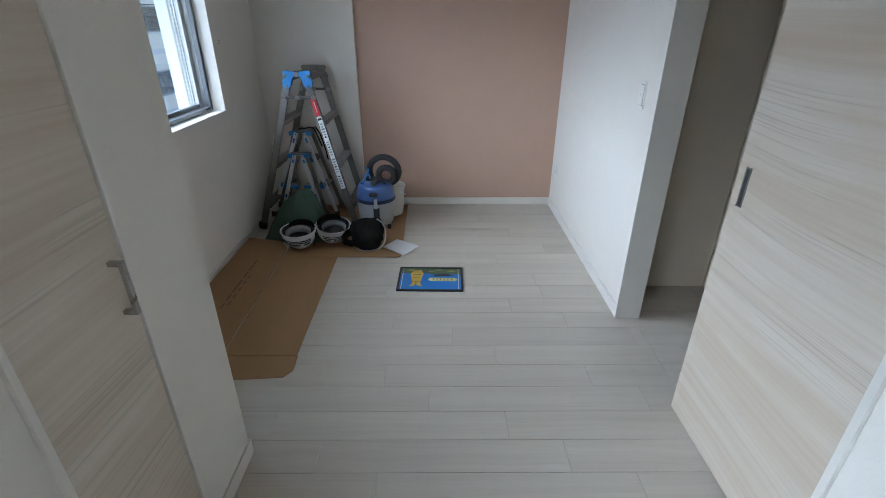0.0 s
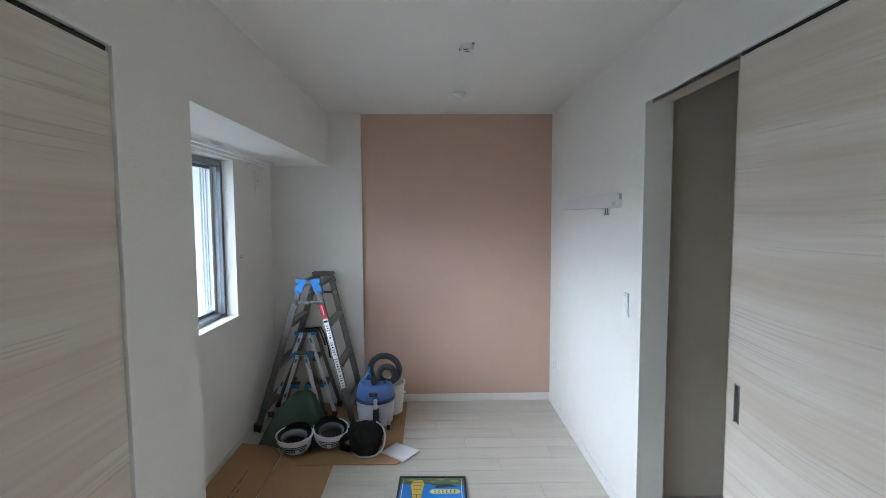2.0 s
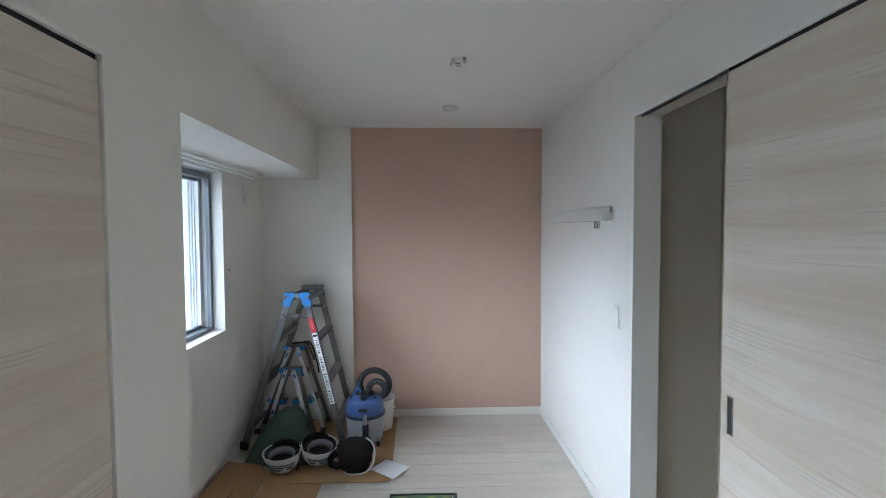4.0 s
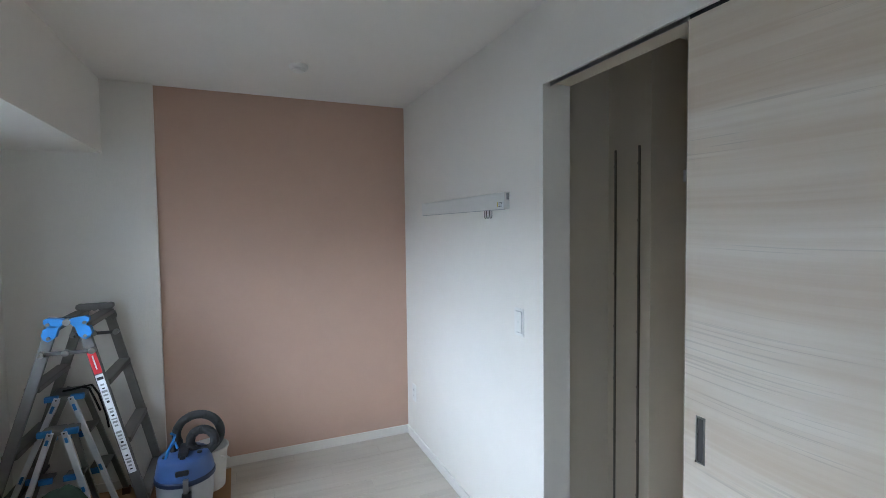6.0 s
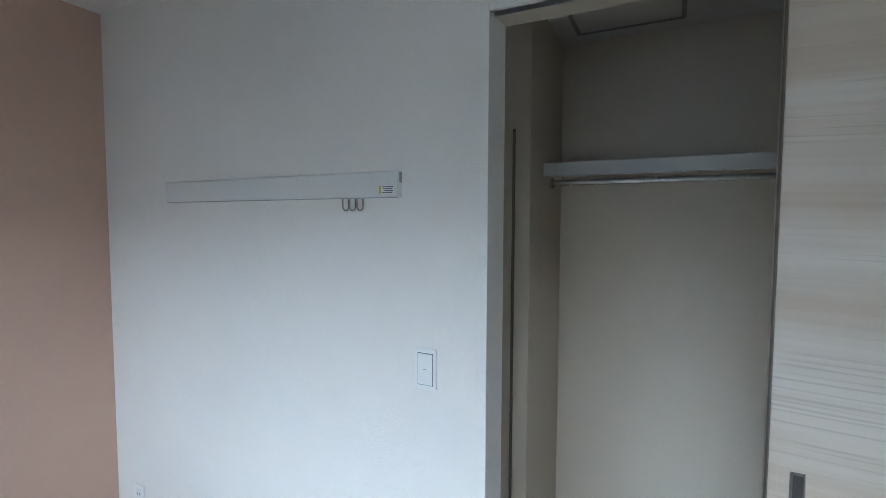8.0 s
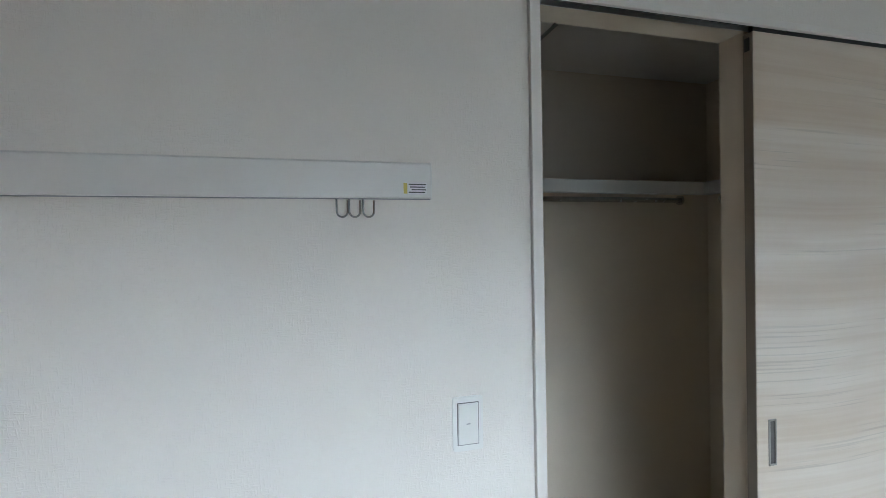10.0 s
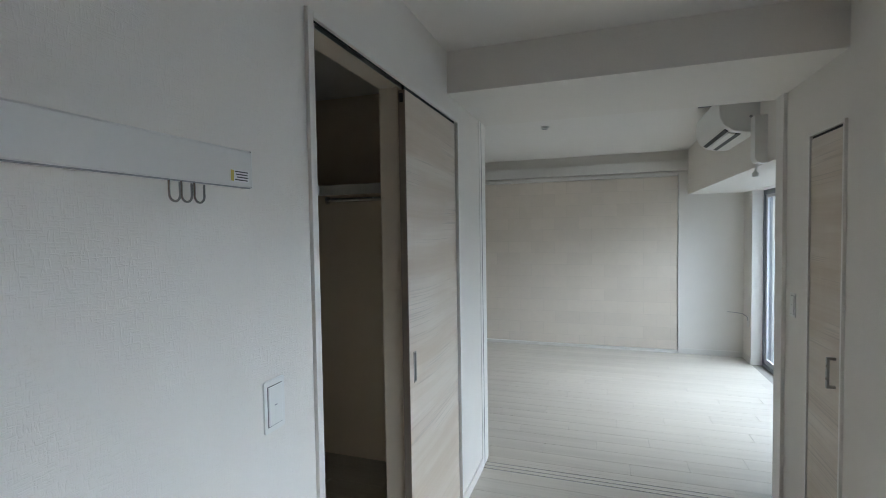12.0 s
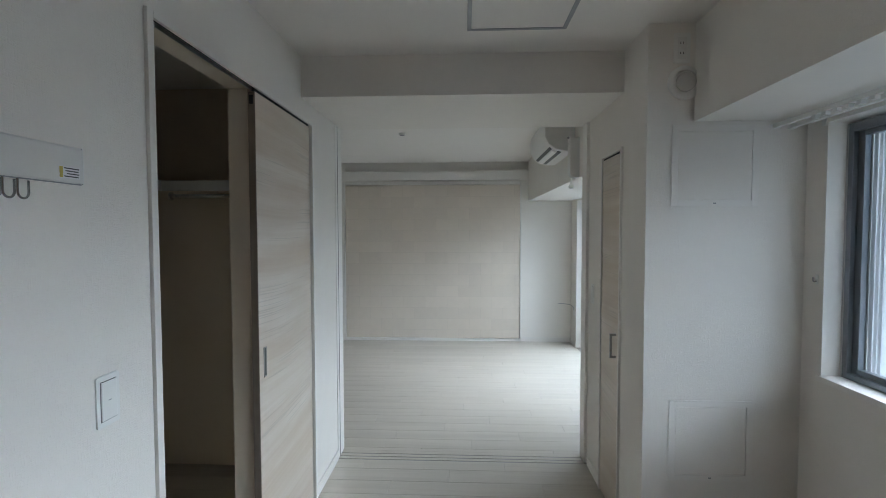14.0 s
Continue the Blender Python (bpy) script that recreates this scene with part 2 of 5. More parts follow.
def rod(bm, a, b, r, r2=None, seg=16, caps=True):
    a, b = Vector(a), Vector(b)
    d = b - a
    t = Matrix.Translation((a + b) / 2) @ d.to_track_quat("Z", "Y").to_matrix().to_4x4()
    bmesh.ops.create_cone(bm, cap_ends=caps, segments=seg, radius1=r, radius2=r if r2 is None else r2, depth=d.length, matrix=t)


def tube(bm, pts, r, seg=10, closed=False):
    """A round bar along a line of points."""
    pts = [Vector(p) for p in pts]
    rings, n = [], len(pts)
    up = Vector((0.13, 0.27, 0.95))
    for i, p in enumerate(pts):
        a = pts[(i - 1) % n] if closed or i else p
        c = pts[(i + 1) % n] if closed or i < n - 1 else p
        d = (c - a).normalized()
        u = (up - d * up.dot(d))
        u = u.normalized() if u.length > 1e-4 else d.orthogonal().normalized()
        up = u
        v = d.cross(u)
        rr = r(i / (n - 1)) if callable(r) else r
        rings.append([bm.verts.new(p + (u * math.cos(k * math.tau / seg) + v * math.sin(k * math.tau / seg)) * rr) for k in range(seg)])
    for i in range(n if closed else n - 1):
        r0, r1 = rings[i], rings[(i + 1) % n]
        for k in range(seg):
            bm.faces.new((r0[k], r0[(k + 1) % seg], r1[(k + 1) % seg], r1[k]))
    if not closed:
        bm.faces.new(rings[0][::-1])
        bm.faces.new(rings[-1])


def lathe(bm, profile, centre, seg=32, m=None):
    """A body of revolution about the upright through centre; profile: radius, height."""
    rings = []
    for r, z in profile:
        rings.append([bm.verts.new(Vector(centre) + Vector((r * math.cos(k * math.tau / seg), r * math.sin(k * math.tau / seg), z))) for k in range(seg)])
    for a, b in zip(rings, rings[1:]):
        for k in range(seg):
            bm.faces.new((a[k], a[(k + 1) % seg], b[(k + 1) % seg], b[k]))
    bm.faces.new(rings[0][::-1])
    bm.faces.new(rings[-1])
    if m:
        bmesh.ops.transform(bm, matrix=m, verts=[v for ring in rings for v in ring])


def prism(bm, outline, axis, a, b):
    """A flat outline (two coordinates) drawn out along an axis from a to b."""
    def at(p, h):
        return {"x": (h, p[0], p[1]), "y": (p[0], h, p[1]), "z": (p[0], p[1], h)}[axis]
    lo, hi = [bm.verts.new(at(p, a)) for p in outline], [bm.verts.new(at(p, b)) for p in outline]
    n = len(outline)
    for i in range(n):
        bm.faces.new((lo[i], lo[(i + 1) % n], hi[(i + 1) % n], hi[i]))
    bm.faces.new(lo[::-1])
    bm.faces.new(hi)
    bmesh.ops.recalc_face_normals(bm, faces=bm.faces[:])


def part(name, bm, mat, parent=None, label="", smooth=False):
    bmesh.ops.recalc_face_normals(bm, faces=bm.faces[:])
    me = bpy.data.meshes.new(name)
    if smooth:
        for f in bm.faces:
            f.smooth = True
    bm.to_mesh(me)
    bm.free()
    me.materials.append(mat)
    if smooth:
        me.set_sharp_from_angle(angle=radians(38))
    ob = new(name, me)
    if parent:
        ob.parent = parent
    if label:
        tagged(ob, label)
    return ob


def boxes(name, mat, parent, *dims, bevel=0.0, label=""):
    bm = bmesh.new()
    for d in dims:
        box(bm, *d, bevel=bevel)
    return part(name, bm, mat, parent, label)


def structure(ob, label, category):
    return tagged(ob, label, category, kind="structure")


def thing(name, label, category, group="", at=(0, 0, 0), rz=0.0, kind=""):
    ob = new(name)
    ob.empty_display_size = 0.1
    ob.matrix_world = pose(*at, 0, 0, rz)
    return tagged(ob, label, category, group, kind)


# ---- shell of the rooms ----
H, XE, XW, XP, YP, XC, YC0, YC1 = 2.4, 0.9, -1.405, -0.730, 1.405, 2.09, 0.60, 2.33
WX0, WX1 = -1.58, XW                # west wall, outside and inside
WY0, WY1, WZ0, WZ1 = 1.51, 3.27, 0.9, 1.945
LX0, LX1, LY0, LY1, LH = -1.37, 3.2, -3.25, 0.33, 2.44
LWY0, LWY1, LWZ = -2.56, -0.15, 1.9   # balcony door of the living room

structure(boxes("wall_north", WALL, None, (WX0, -0.67, 3.965, 4.16, 0, H)), "white woven wallpaper wall beside the pink one", "wall")
structure(boxes("wall_accent", PINK, None, (-0.67, 1.02, 4.0, 4.16, 0, H)), "dusty pink wallpaper accent wall", "wall")
structure(boxes("wall_west", WALL, None, (WX0, WX1, 0.3, WY0, 0, H), (WX0, WX1, WY1, 3.965, 0, H), (WX0, WX1, WY0, WY1, 0, WZ0 - 0.012), (WX0, WX1, WY0, WY1, WZ1 + 0.012, H)), "white wallpaper wall with a wide window", "wall")
structure(boxes("beam_west", WALL, None, (XW, -0.93, YP, 3.965, 1.98, H)), "white papered ceiling beam above the window", "beam")
structure(boxes("wall_east", WALL, None, (XE, 1.02, 2.29, 4.0, 0, H), (XE, 1.02, 0.945, 2.29, 2.102, H), (XE, 1.02, 0.33, 0.945, 0, H), (0.945, 1.02, 0.97, 1.60, 0, 2.10)), "white woven wallpaper wall with a closet opening", "wall")
for name, dims in (("wall_pier_south", (WX1, XP, LY1, 0.775, 0, H)), ("wall_pier_north", (WX1, XP, 1.09, YP, 0, H)), ("wall_pier_head", (WX1, XP, 0.775, 1.09, 1.915, H)), ("wall_pier_back", (WX1, XP - 0.045, 0.775, 1.09, 0, 1.915))):
    structure(boxes(name, WALL, None, dims), "white papered pier round a narrow cupboard", "wall")
structure(boxes("beam_opening", WALL, None, (XP, XE, LY1, 1.107, 2.195, H)), "white papered beam above the wide opening", "beam")
structure(boxes("ceiling", CEIL, None, (WX0, 2.3, LY1, 4.16, H, H + 0.12)), "white papered ceiling", "ceiling")
structure(boxes("floor", JOINT, None, (WX0, LX1, LY0, 4.16, -0.12, -0.006)), "bedding under pale whitewashed floor boards", "floor")
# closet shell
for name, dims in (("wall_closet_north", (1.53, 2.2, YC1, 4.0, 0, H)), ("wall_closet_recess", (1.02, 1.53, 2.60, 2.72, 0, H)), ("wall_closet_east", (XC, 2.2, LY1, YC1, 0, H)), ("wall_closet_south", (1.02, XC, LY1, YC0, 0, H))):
    # Closet shade is put into the paper colour of these walls.
    structure(boxes(name, SHADEPAPER, None, dims), "papered wall inside the closet, tinted as warm shade", "wall")
# living room shell
structure(boxes("living_ceiling", CEIL, None, (WX0, LX1 + 0.12, LY0 - 0.12, LY1, LH, LH + 0.12)), "white papered living room ceiling", "ceiling")
structure(boxes("living_wall_south", WALL, None, (WX0, LX1, LY0 - 0.12, LY0, 0, LH), (LX0, LX1, LY0, -2.925, 2.315, LH)), "white papered far wall of the living room", "wall")
structure(boxes("living_wall_east", WALL, None, (LX1, LX1 + 0.12, LY0, LY1, 0, LH)), "white papered wall closing the living room", "wall")
structure(boxes("living_wall_north", WALL, None, (1.02, LX1, LY1, LY1 + 0.1, 0, LH)), "white papered wall of the living room", "wall")
structure(boxes("living_wall_west", WALL, None, (WX0, LX0, LY0, LWY0, 0, LH), (WX0, LX0, LWY1, LY1, 0, LH), (WX0, LX0, LWY0, LWY1, LWZ, LH)), "white papered wall with the balcony door", "wall")
structure(boxes("living_beam_west", WALL, None, (LX0, -0.79, -2.868, LY1, 1.905, LH)), "white papered beam along the balcony side", "beam")

# ---- joinery of the bedroom ----
def baseboard(name, *dims):
    ob = boxes(name, TRIM, None, *dims, bevel=0.002)
    return structure(ob, "low white baseboard along the wall", "baseboard")


baseboard("baseboard_north", (-0.66, XE, 3.992, 4.0, 0, 0.062))
baseboard("baseboard_corner", (XW, -0.668, 3.957, 3.965, 0, 0.062))
baseboard("baseboard_east", (0.892, XE, 2.29, 3.992, 0, 0.062))
baseboard("baseboard_east_short", (0.892, XE, 0.50, 0.944, 0, 0.062))
baseboard("baseboard_west", (XW, XW + 0.008, YP + 0.008, 3.957, 0, 0.062))
baseboard("baseboard_pier", (XP, XP + 0.008, 1.105, YP, 0, 0.062))
baseboard("baseboard_pier_north", (XW, XP + 0.008, YP, YP + 0.008, 0, 0.062))
baseboard("baseboard_pier_south", (XP, XP + 0.008, 0.50, 0.763, 0, 0.062))


HEAD = 2.088


def door_frame_closet():
    f = boxes("door_frame_closet", TRIM, None, (0.890, 1.02, 2.262, 2.288, 0, 2.10), (0.890, 1.02, 0.946, 0.968, 0, 2.10), (0.890, 0.902, 0.968, 2.262, 2.081, 2.10), (0.902, 0.937, 0.968, 2.262, 2.0945, 2.10), bevel=0.0015)
    structure(f, "white foil frame of the closet doorway", "door frame")
    boxes("track", SILVER, f, (0.9225, 0.9255, 0.970, 2.260, 2.078, 2.0940), label="thin aluminium door track")
    boxes("head_liner", LINER, f, (0.9375, 1.022, 0.9685, 2.2615, HEAD, 2.0995), (0.926, 0.9365, 0.9685, 2.2615, HEAD, 2.0940), bevel=0.0008, label="beige head lining")
    boxes("jamb_liner", LINER, f, (0.941, 1.024, 1.603, 1.617, 0, HEAD - 0.0005), bevel=0.001, label="beige inner jamb liner")
    # Solid dark strips laid in as the shade of slot and gap.
    boxes("track_slot_shade", GAPSHADE, f, (0.907, 0.922, 0.970, 2.260, 2.0905, 2.0940), label="dark strip as shade in the track slot")
    boxes("door_gap_shade", GAPSHADE, f, (0.908, 0.9205, 0.976, 1.624, 2.0735, 2.0902), label="dark strip as shade above the door")


door_frame_closet()


PAN = material("dark_pull_pan", (0.10, 0.095, 0.09), 0.4, metal=0.5)


def pull(parent, x, y, z, w=0.027, h=0.127, face=-1):
    """Flush pull: rim and sunk dark pan."""
    bm = bmesh.new()
    t = 0.005
    for d in ((x - 0.0025, x + 0.002, y - w / 2, y - w / 2 + t, z - h / 2, z + h / 2), (x - 0.0025, x + 0.002, y + w / 2 - t, y + w / 2, z - h / 2, z + h / 2),
              (x - 0.0025, x + 0.002, y - w / 2 + t, y + w / 2 - t, z - h / 2, z - h / 2 + t), (x - 0.0025, x + 0.002, y - w / 2 + t, y + w / 2 - t, z + h / 2 - t, z + h / 2)):
        box(bm, *d, bevel=0.0006)
    part("pull_rim", bm, NICKEL, parent, "satin nickel rim")
    boxes("pull_pan", PAN, parent, (x - 0.0004, x + 0.001, y - w / 2 + t, y + w / 2 - t, z - h / 2 + t, z + h / 2 - t), label="sunk grey pull pan")


def door_sliding():
    d = boxes("door_1", DOORWOOD, None, (0.905, 0.936, 0.975, 1.626, 0.008, 2.072), bevel=0.001)
    structure(d, "pale wood-grain sliding closet door, half open", "door")
    boxes("edge_band", DOOREDGE, d, (0.9065, 0.9345, 1.6262, 1.6285, 0.010, 2.070), label="brown edge band")
    bm = bmesh.new()
    box(bm, 0.913, 0.928, 1.6286, 1.6315, 2.022, 2.058, bevel=0.001)
    part("door_stop", bm, BLACK, d, "black stop in the door edge")
    pull(d, 0.905, 1.575, 0.957)


door_sliding()


def door_cupboard():
    f = boxes("door_frame_cupboard", TRIM, None, (XP - 0.04, XP + 0.012, 0.764, 0.778, 0, 1.928), (XP - 0.04, XP + 0.012, 1.088, 1.102, 0, 1.928), (XP - 0.04, XP + 0.012, 0.778, 1.088, 1.914, 1.928), bevel=0.0015)
    structure(f, "thin white frame of the cupboard door", "door frame")
    d = boxes("door_2", DOORWOOD, None, (XP - 0.028, XP + 0.006, 0.782, 1.084, 0.010, 1.901), bevel=0.001)
    structure(d, "narrow pale wood-grain cupboard door, closed", "door")
    # Dark strip fills the gap over the door to paint its shade.
    boxes("top_gap_shade", GAPSHADE, d, (XP - 0.02, XP + 0.002, 0.784, 1.082, 1.9015, 1.9125), label="dark strip as shade above the door")
    bm = bmesh.new()
    x, y = XP + 0.006, 1.045
    box(bm, x + 0.022, x + 0.032, y - 0.006, y + 0.006, 0.846, 0.974, bevel=0.0012)
    box(bm, x, x + 0.022, y - 0.006, y + 0.006, 0.846, 0.857, bevel=0.001)
    box(bm, x, x + 0.022, y - 0.006, y + 0.006, 0.963, 0.974, bevel=0.001)
    part("door_handle", bm, NICKEL, d, "satin nickel bracket handle")


door_cupboard()

# wide opening to the living room
structure(boxes("door_jamb_west", TRIM, None, (XP, -0.712, 0.36, 0.47, 0, 2.195), bevel=0.0015), "white jamb post of the wide opening", "door frame")
jamb = structure(boxes("door_jamb_east", TRIM, None, (0.8965, XE, 0.36, 0.434, 0, 2.195), (0.8965, XE, 0.448, 0.492, 0, 2.195), bevel=0.001), "white jamb with the slot of stacked sliding doors", "door frame")
# The pocket's shade, painted as a dark strip between the posts.
boxes("pocket_slot_shade", GAPSHADE, jamb, (0.8978, 0.8995, 0.4345, 0.4475, 0.003, 2.193), label="dark strip as shade between the jamb posts")
sill = structure(boxes("floor_sill", PLANK, None, (-0.712, 0.8965, 0.36, 0.399, -0.006, 0.0), (-0.712, 0.8965, 0.409, 0.441, -0.006, 0.0), (-0.712, 0.8965, 0.451, 0.480, -0.006, 0.0)), "pale floor sill with sliding door tracks", "door sill")
for y in (0.404, 0.446, 0.485):
    boxes("track", GREY, sill, (-0.712, 0.8965, y - 0.0045, y + 0.0045, -0.006, -0.0025), label="narrow grey floor track")


# ---- window ----
# Pale metal of the tracks; on the balcony door sash it paints glare.
PALEALU = material("pale_glare_aluminium", (0.66, 0.67, 0.68), 0.4, metal=0.3, spread=0.04)


def window_bedroom():
    w = structure(boxes("window_1", BRONZE, None, (-1.56, -1.478, WY0 + 0.012, WY0 + 0.044, WZ0 + 0.01, WZ1 - 0.01), (-1.502, -1.478, WY1 - 0.040, WY1 - 0.012, WZ0 + 0.01, WZ1 - 0.01),
                        (-1.56, -1.478, WY0 + 0.044, WY1 - 0.044, WZ0 + 0.01, WZ0 + 0.035), (-1.56, -1.478, WY0 + 0.044, WY1 - 0.044, WZ1 - 0.045, WZ1 - 0.01), bevel=0.0015), "wide dark aluminium sliding window in a white reveal", "window")
    boxes("window_reveal", TRIM, w, (-1.58, -1.403, WY0, WY0 + 0.012, WZ0 + 0.010, WZ1), (-1.58, -1.403, WY1 - 0.012, WY1, WZ0 + 0.010, WZ1), (-1.58, -1.403, WY0, WY1, WZ1, WZ1 + 0.012), bevel=0.001, label="white lining of the reveal")
    boxes("window_sill", TRIM, w, (-1.58, -1.394, WY0 - 0.004, WY1 + 0.004, WZ0 - 0.012, WZ0 + 0.010), bevel=0.002, label="white window board")
    boxes("jamb_track", PALEALU, w, (-1.56, -1.536, WY1 - 0.036, WY1 - 0.012, WZ0 + 0.01, WZ1 - 0.01), (-1.528, -1.504, WY1 - 0.036, WY1 - 0.012, WZ0 + 0.01, WZ1 - 0.01), bevel=0.001, label="pale aluminium jamb tracks")
    mid = (WY0 + WY1) / 2
    for a, b, x in ((WY0 + 0.040, mid + 0.025, -1.512), (mid - 0.025, WY1 - 0.040, -1.543)):
        z0, z1, t = WZ0 + 0.022, WZ1 - 0.030, 0.034
        s = boxes("sash", BRONZE, w, (x - 0.014, x + 0.014, a, a + t, z0, z1), (x - 0.014, x + 0.014, a + t, b - t, z0, z0 + t), (x - 0.014, x + 0.014, a + t, b - t, z1 - t, z1), bevel=0.0015, label="dark aluminium sliding sash")
        boxes("closing_stile", PALEALU if b > mid + 0.1 else BRONZE, s, (x - 0.014, x + 0.014, b - t, b, z0, z1), bevel=0.0015)
        g = boxes("pane", GLASS, s, (x - 0.003, x + 0.003, a + t - 0.005, b - t + 0.005, z0 + t - 0.005, z1 - t + 0.005), label="clear glass pane")
        g.visible_shadow = False
        boxes("glazing_bead", SILVER, s, (x - 0.0175, x - 0.0145, a + t - 0.004, a + t + 0.007, z0 + t - 0.004, z1 - t + 0.004), (x - 0.0175, x - 0.0145, b - t - 0.007, b - t + 0.004, z0 + t - 0.004, z1 - t + 0.004), label="pale glazing bead")
    for y0, y1 in ((WY0 + 0.014, WY0 + 0.040), (WY1 - 0.040, WY1 - 0.014)):
        for x in (-1.618, -1.600, -1.582):
            boxes("outer_track", PALEALU, w, (x - 0.003, x + 0.003, y0, y1, WZ0 + 0.02, WZ1 - 0.02), bevel=0.001, label="pale aluminium track rib")
    bm = bmesh.new()
    box(bm, -1.4785, -1.4765, WY0 + 0.013, WY0 + 0.021, WZ0 + 0.012, WZ1 - 0.012)
    for z in (1.1, 1.35, 1.62, 1.85):
        rod(bm, (-1.4764, WY0 + 0.017, z), (-1.4745, WY0 + 0.017, z), 0.0035, seg=10)
    part("screw_flange", bm, SILVER, w, "pale flange with screws")
    bm = bmesh.new()
    box(bm, -1.4815, -1.470, WY1 - 0.11, WY1 - 0.075, WZ0 + 0.024, WZ0 + 0.032, bevel=0.001)
    part("sash_stop", bm, BLACK, w, "small black sash stop")


window_bedroom()


def curtain_rail():
    r = thing("curtain_rail", "white double curtain rail under the beam above the window", "curtain rail")
    for x, z in ((-1.335, 1.951), (-1.275, 1.956)):
        bm = bmesh.new()
        box(bm, x - 0.011, x + 0.011, 1.415, 3.62, z - 0.007, z + 0.010, bevel=0.002)
        part("rail", bm, WHITEPL, r)
        for y in (1.415, 3.62):
            bm = bmesh.new()
            box(bm, x - 0.014, x + 0.014, y - 0.012, y + 0.012, z - 0.010, z + 0.012, bevel=0.003)
            part("end_cap", bm, WHITEPL, r)
    for y in (1.50, 2.1, 2.75, 3.52):
        bm = bmesh.new()
        box(bm, XW, -1.262, y - 0.010, y + 0.010, 1.966, 1.972, bevel=0.001)
        box(bm, XW, XW + 0.004, y - 0.012, y + 0.012, 1.935, 1.972)
        part("bracket", bm, IVORY, r)
    for i in range(9):
        bm = bmesh.new()
        y = 1.62 + i * 0.052
        box(bm, -1.285, -1.265, y, y + 0.02, 1.934, 1.949, bevel=0.002)
        part("runner", bm, IVORY, r)


curtain_rail()


def cord_hook(y):
    h = thing("cord_hook", "small white hook on the wall beside the window", "hook", "cord hooks by the window")
    bm = bmesh.new()
    box(bm, XW, XW + 0.004, y - 0.007, y + 0.007, 1.285, 1.325, bevel=0.001)
    part("plate", bm, WHITEPL, h)
    bm = bmesh.new()
    tube(bm, [(XW + 0.004, y, 1.298), (XW + 0.016, y, 1.296), (XW + 0.019, y, 1.304), (XW + 0.018, y, 1.314)], 0.003, 8)
    part("prong", bm, NICKEL, h, smooth=True)


cord_hook(1.485)
cord_hook(3.312)


# ---- fittings on walls and ceiling ----
VACGREY0 = material("socket_insert", (0.70, 0.685, 0.64), 0.4)


def plate_bm(bm, w, h, t, r=0.006):
    """Rounded cover plate in the plane y-z, standing proud towards +x."""
    pts = []
    for cy, cz, a0 in ((w / 2 - r, h / 2 - r, 0), (-w / 2 + r, h / 2 - r, 90), (-w / 2 + r, -h / 2 + r, 180), (w / 2 - r, -h / 2 + r, 270)):
        for k in range(5):
            a = radians(a0 + k * 22.5)
            pts.append((cy + r * math.cos(a), cz + r * math.sin(a)))
    prism(bm, pts, "x", 0, t)


def switch(at, rz):
    s = thing("light_switch", "white wide-rocker light switch on the white wall", "light switch", "light switches", at, rz)
    bm = bmesh.new()
    plate_bm(bm, 0.070, 0.120, 0.0045)
    part("cover_plate", bm, WHITEPL, s)
    # Flat dark sheet that paints the thin shade round the rocker.
    bm = bmesh.new()
    box(bm, 0.0045, 0.0049, -0.0250, 0.0250, -0.0470, 0.0470)
    part("shadow_gap", bm, PAN, s, "dark sheet as the shade round the rocker")
    bm = bmesh.new()
    box(bm, 0.0045, 0.0075, -0.0235, 0.0235, -0.0455, 0.0455, bevel=0.0015)
    part("rocker", bm, WHITEPL, s)
    bm = bmesh.new()
    box(bm, 0.0075, 0.0079, -0.0045, 0.0045, -0.001, 0.0012)
    part("marker", bm, GREY, s, "small grey marker line")


switch((XE, 2.451, 1.116), 180)
switch((XP, 0.575, 1.118), 0)


def outlet(at, rz, h=0.12, slots=2, label="white wall socket plate", t=0.005):
    s = thing("wall_socket", label, "wall socket", "", at, rz)
    bm = bmesh.new()
    plate_bm(bm, 0.070, h, t)
    part("cover_plate", bm, WHITEPL, s)
    bm = bmesh.new()
    box(bm, t, t * 1.3, -0.018, 0.018, -h * 0.36, h * 0.36, bevel=0.001)
    part("insert", bm, VACGREY0, s)
    for k in range(slots):
        z = 0.021 - 0.042 * k if slots > 1 else 0.0
        for y in (-0.006, 0.006):
            bm = bmesh.new()
            box(bm, t * 1.3, t * 1.3 + 0.0004, y - 0.0014, y + 0.0014, z - 0.005, z + 0.005)
            part("slot", bm, BLACK, s)


outlet((XE, 3.845, 0.35), 180, label="white double socket low on the wall")
outlet((XW, 3.665, 1.84), 0, 0.15, 1, label="white socket plate high on the window wall", t=0.009)
outlet((-0.872, YP, 2.293), 90, 0.13, 2, label="white socket plate high on the pier", t=0.0022)


VENTGREY = material("vent_grey", (0.56, 0.545, 0.51), 0.8, spread=0.05)


def vent_cap():
    v = thing("vent_cap", "round white wall vent on the pier", "air vent", at=(-0.885, YP, 2.145), rz=90)
    bm = bmesh.new()
    turn = pose(0, 0, 0, 0, 90, 0)
    lathe(bm, [(0.072, 0), (0.072, 0.006), (0.066, 0.012), (0.052, 0.014), (0.050, 0.009)], (0, 0, 0), 40, turn)
    part("rim", bm, WHITEPL, v, smooth=True)
    bm = bmesh.new()
    lathe(bm, [(0.041, 0.010), (0.041, 0.022), (0.037, 0.026), (0.0, 0.027)], (0, 0, 0), 40, turn)
    part("cap", bm, VENTGREY, v, "grey felt-like vent cap", smooth=True)


vent_cap()


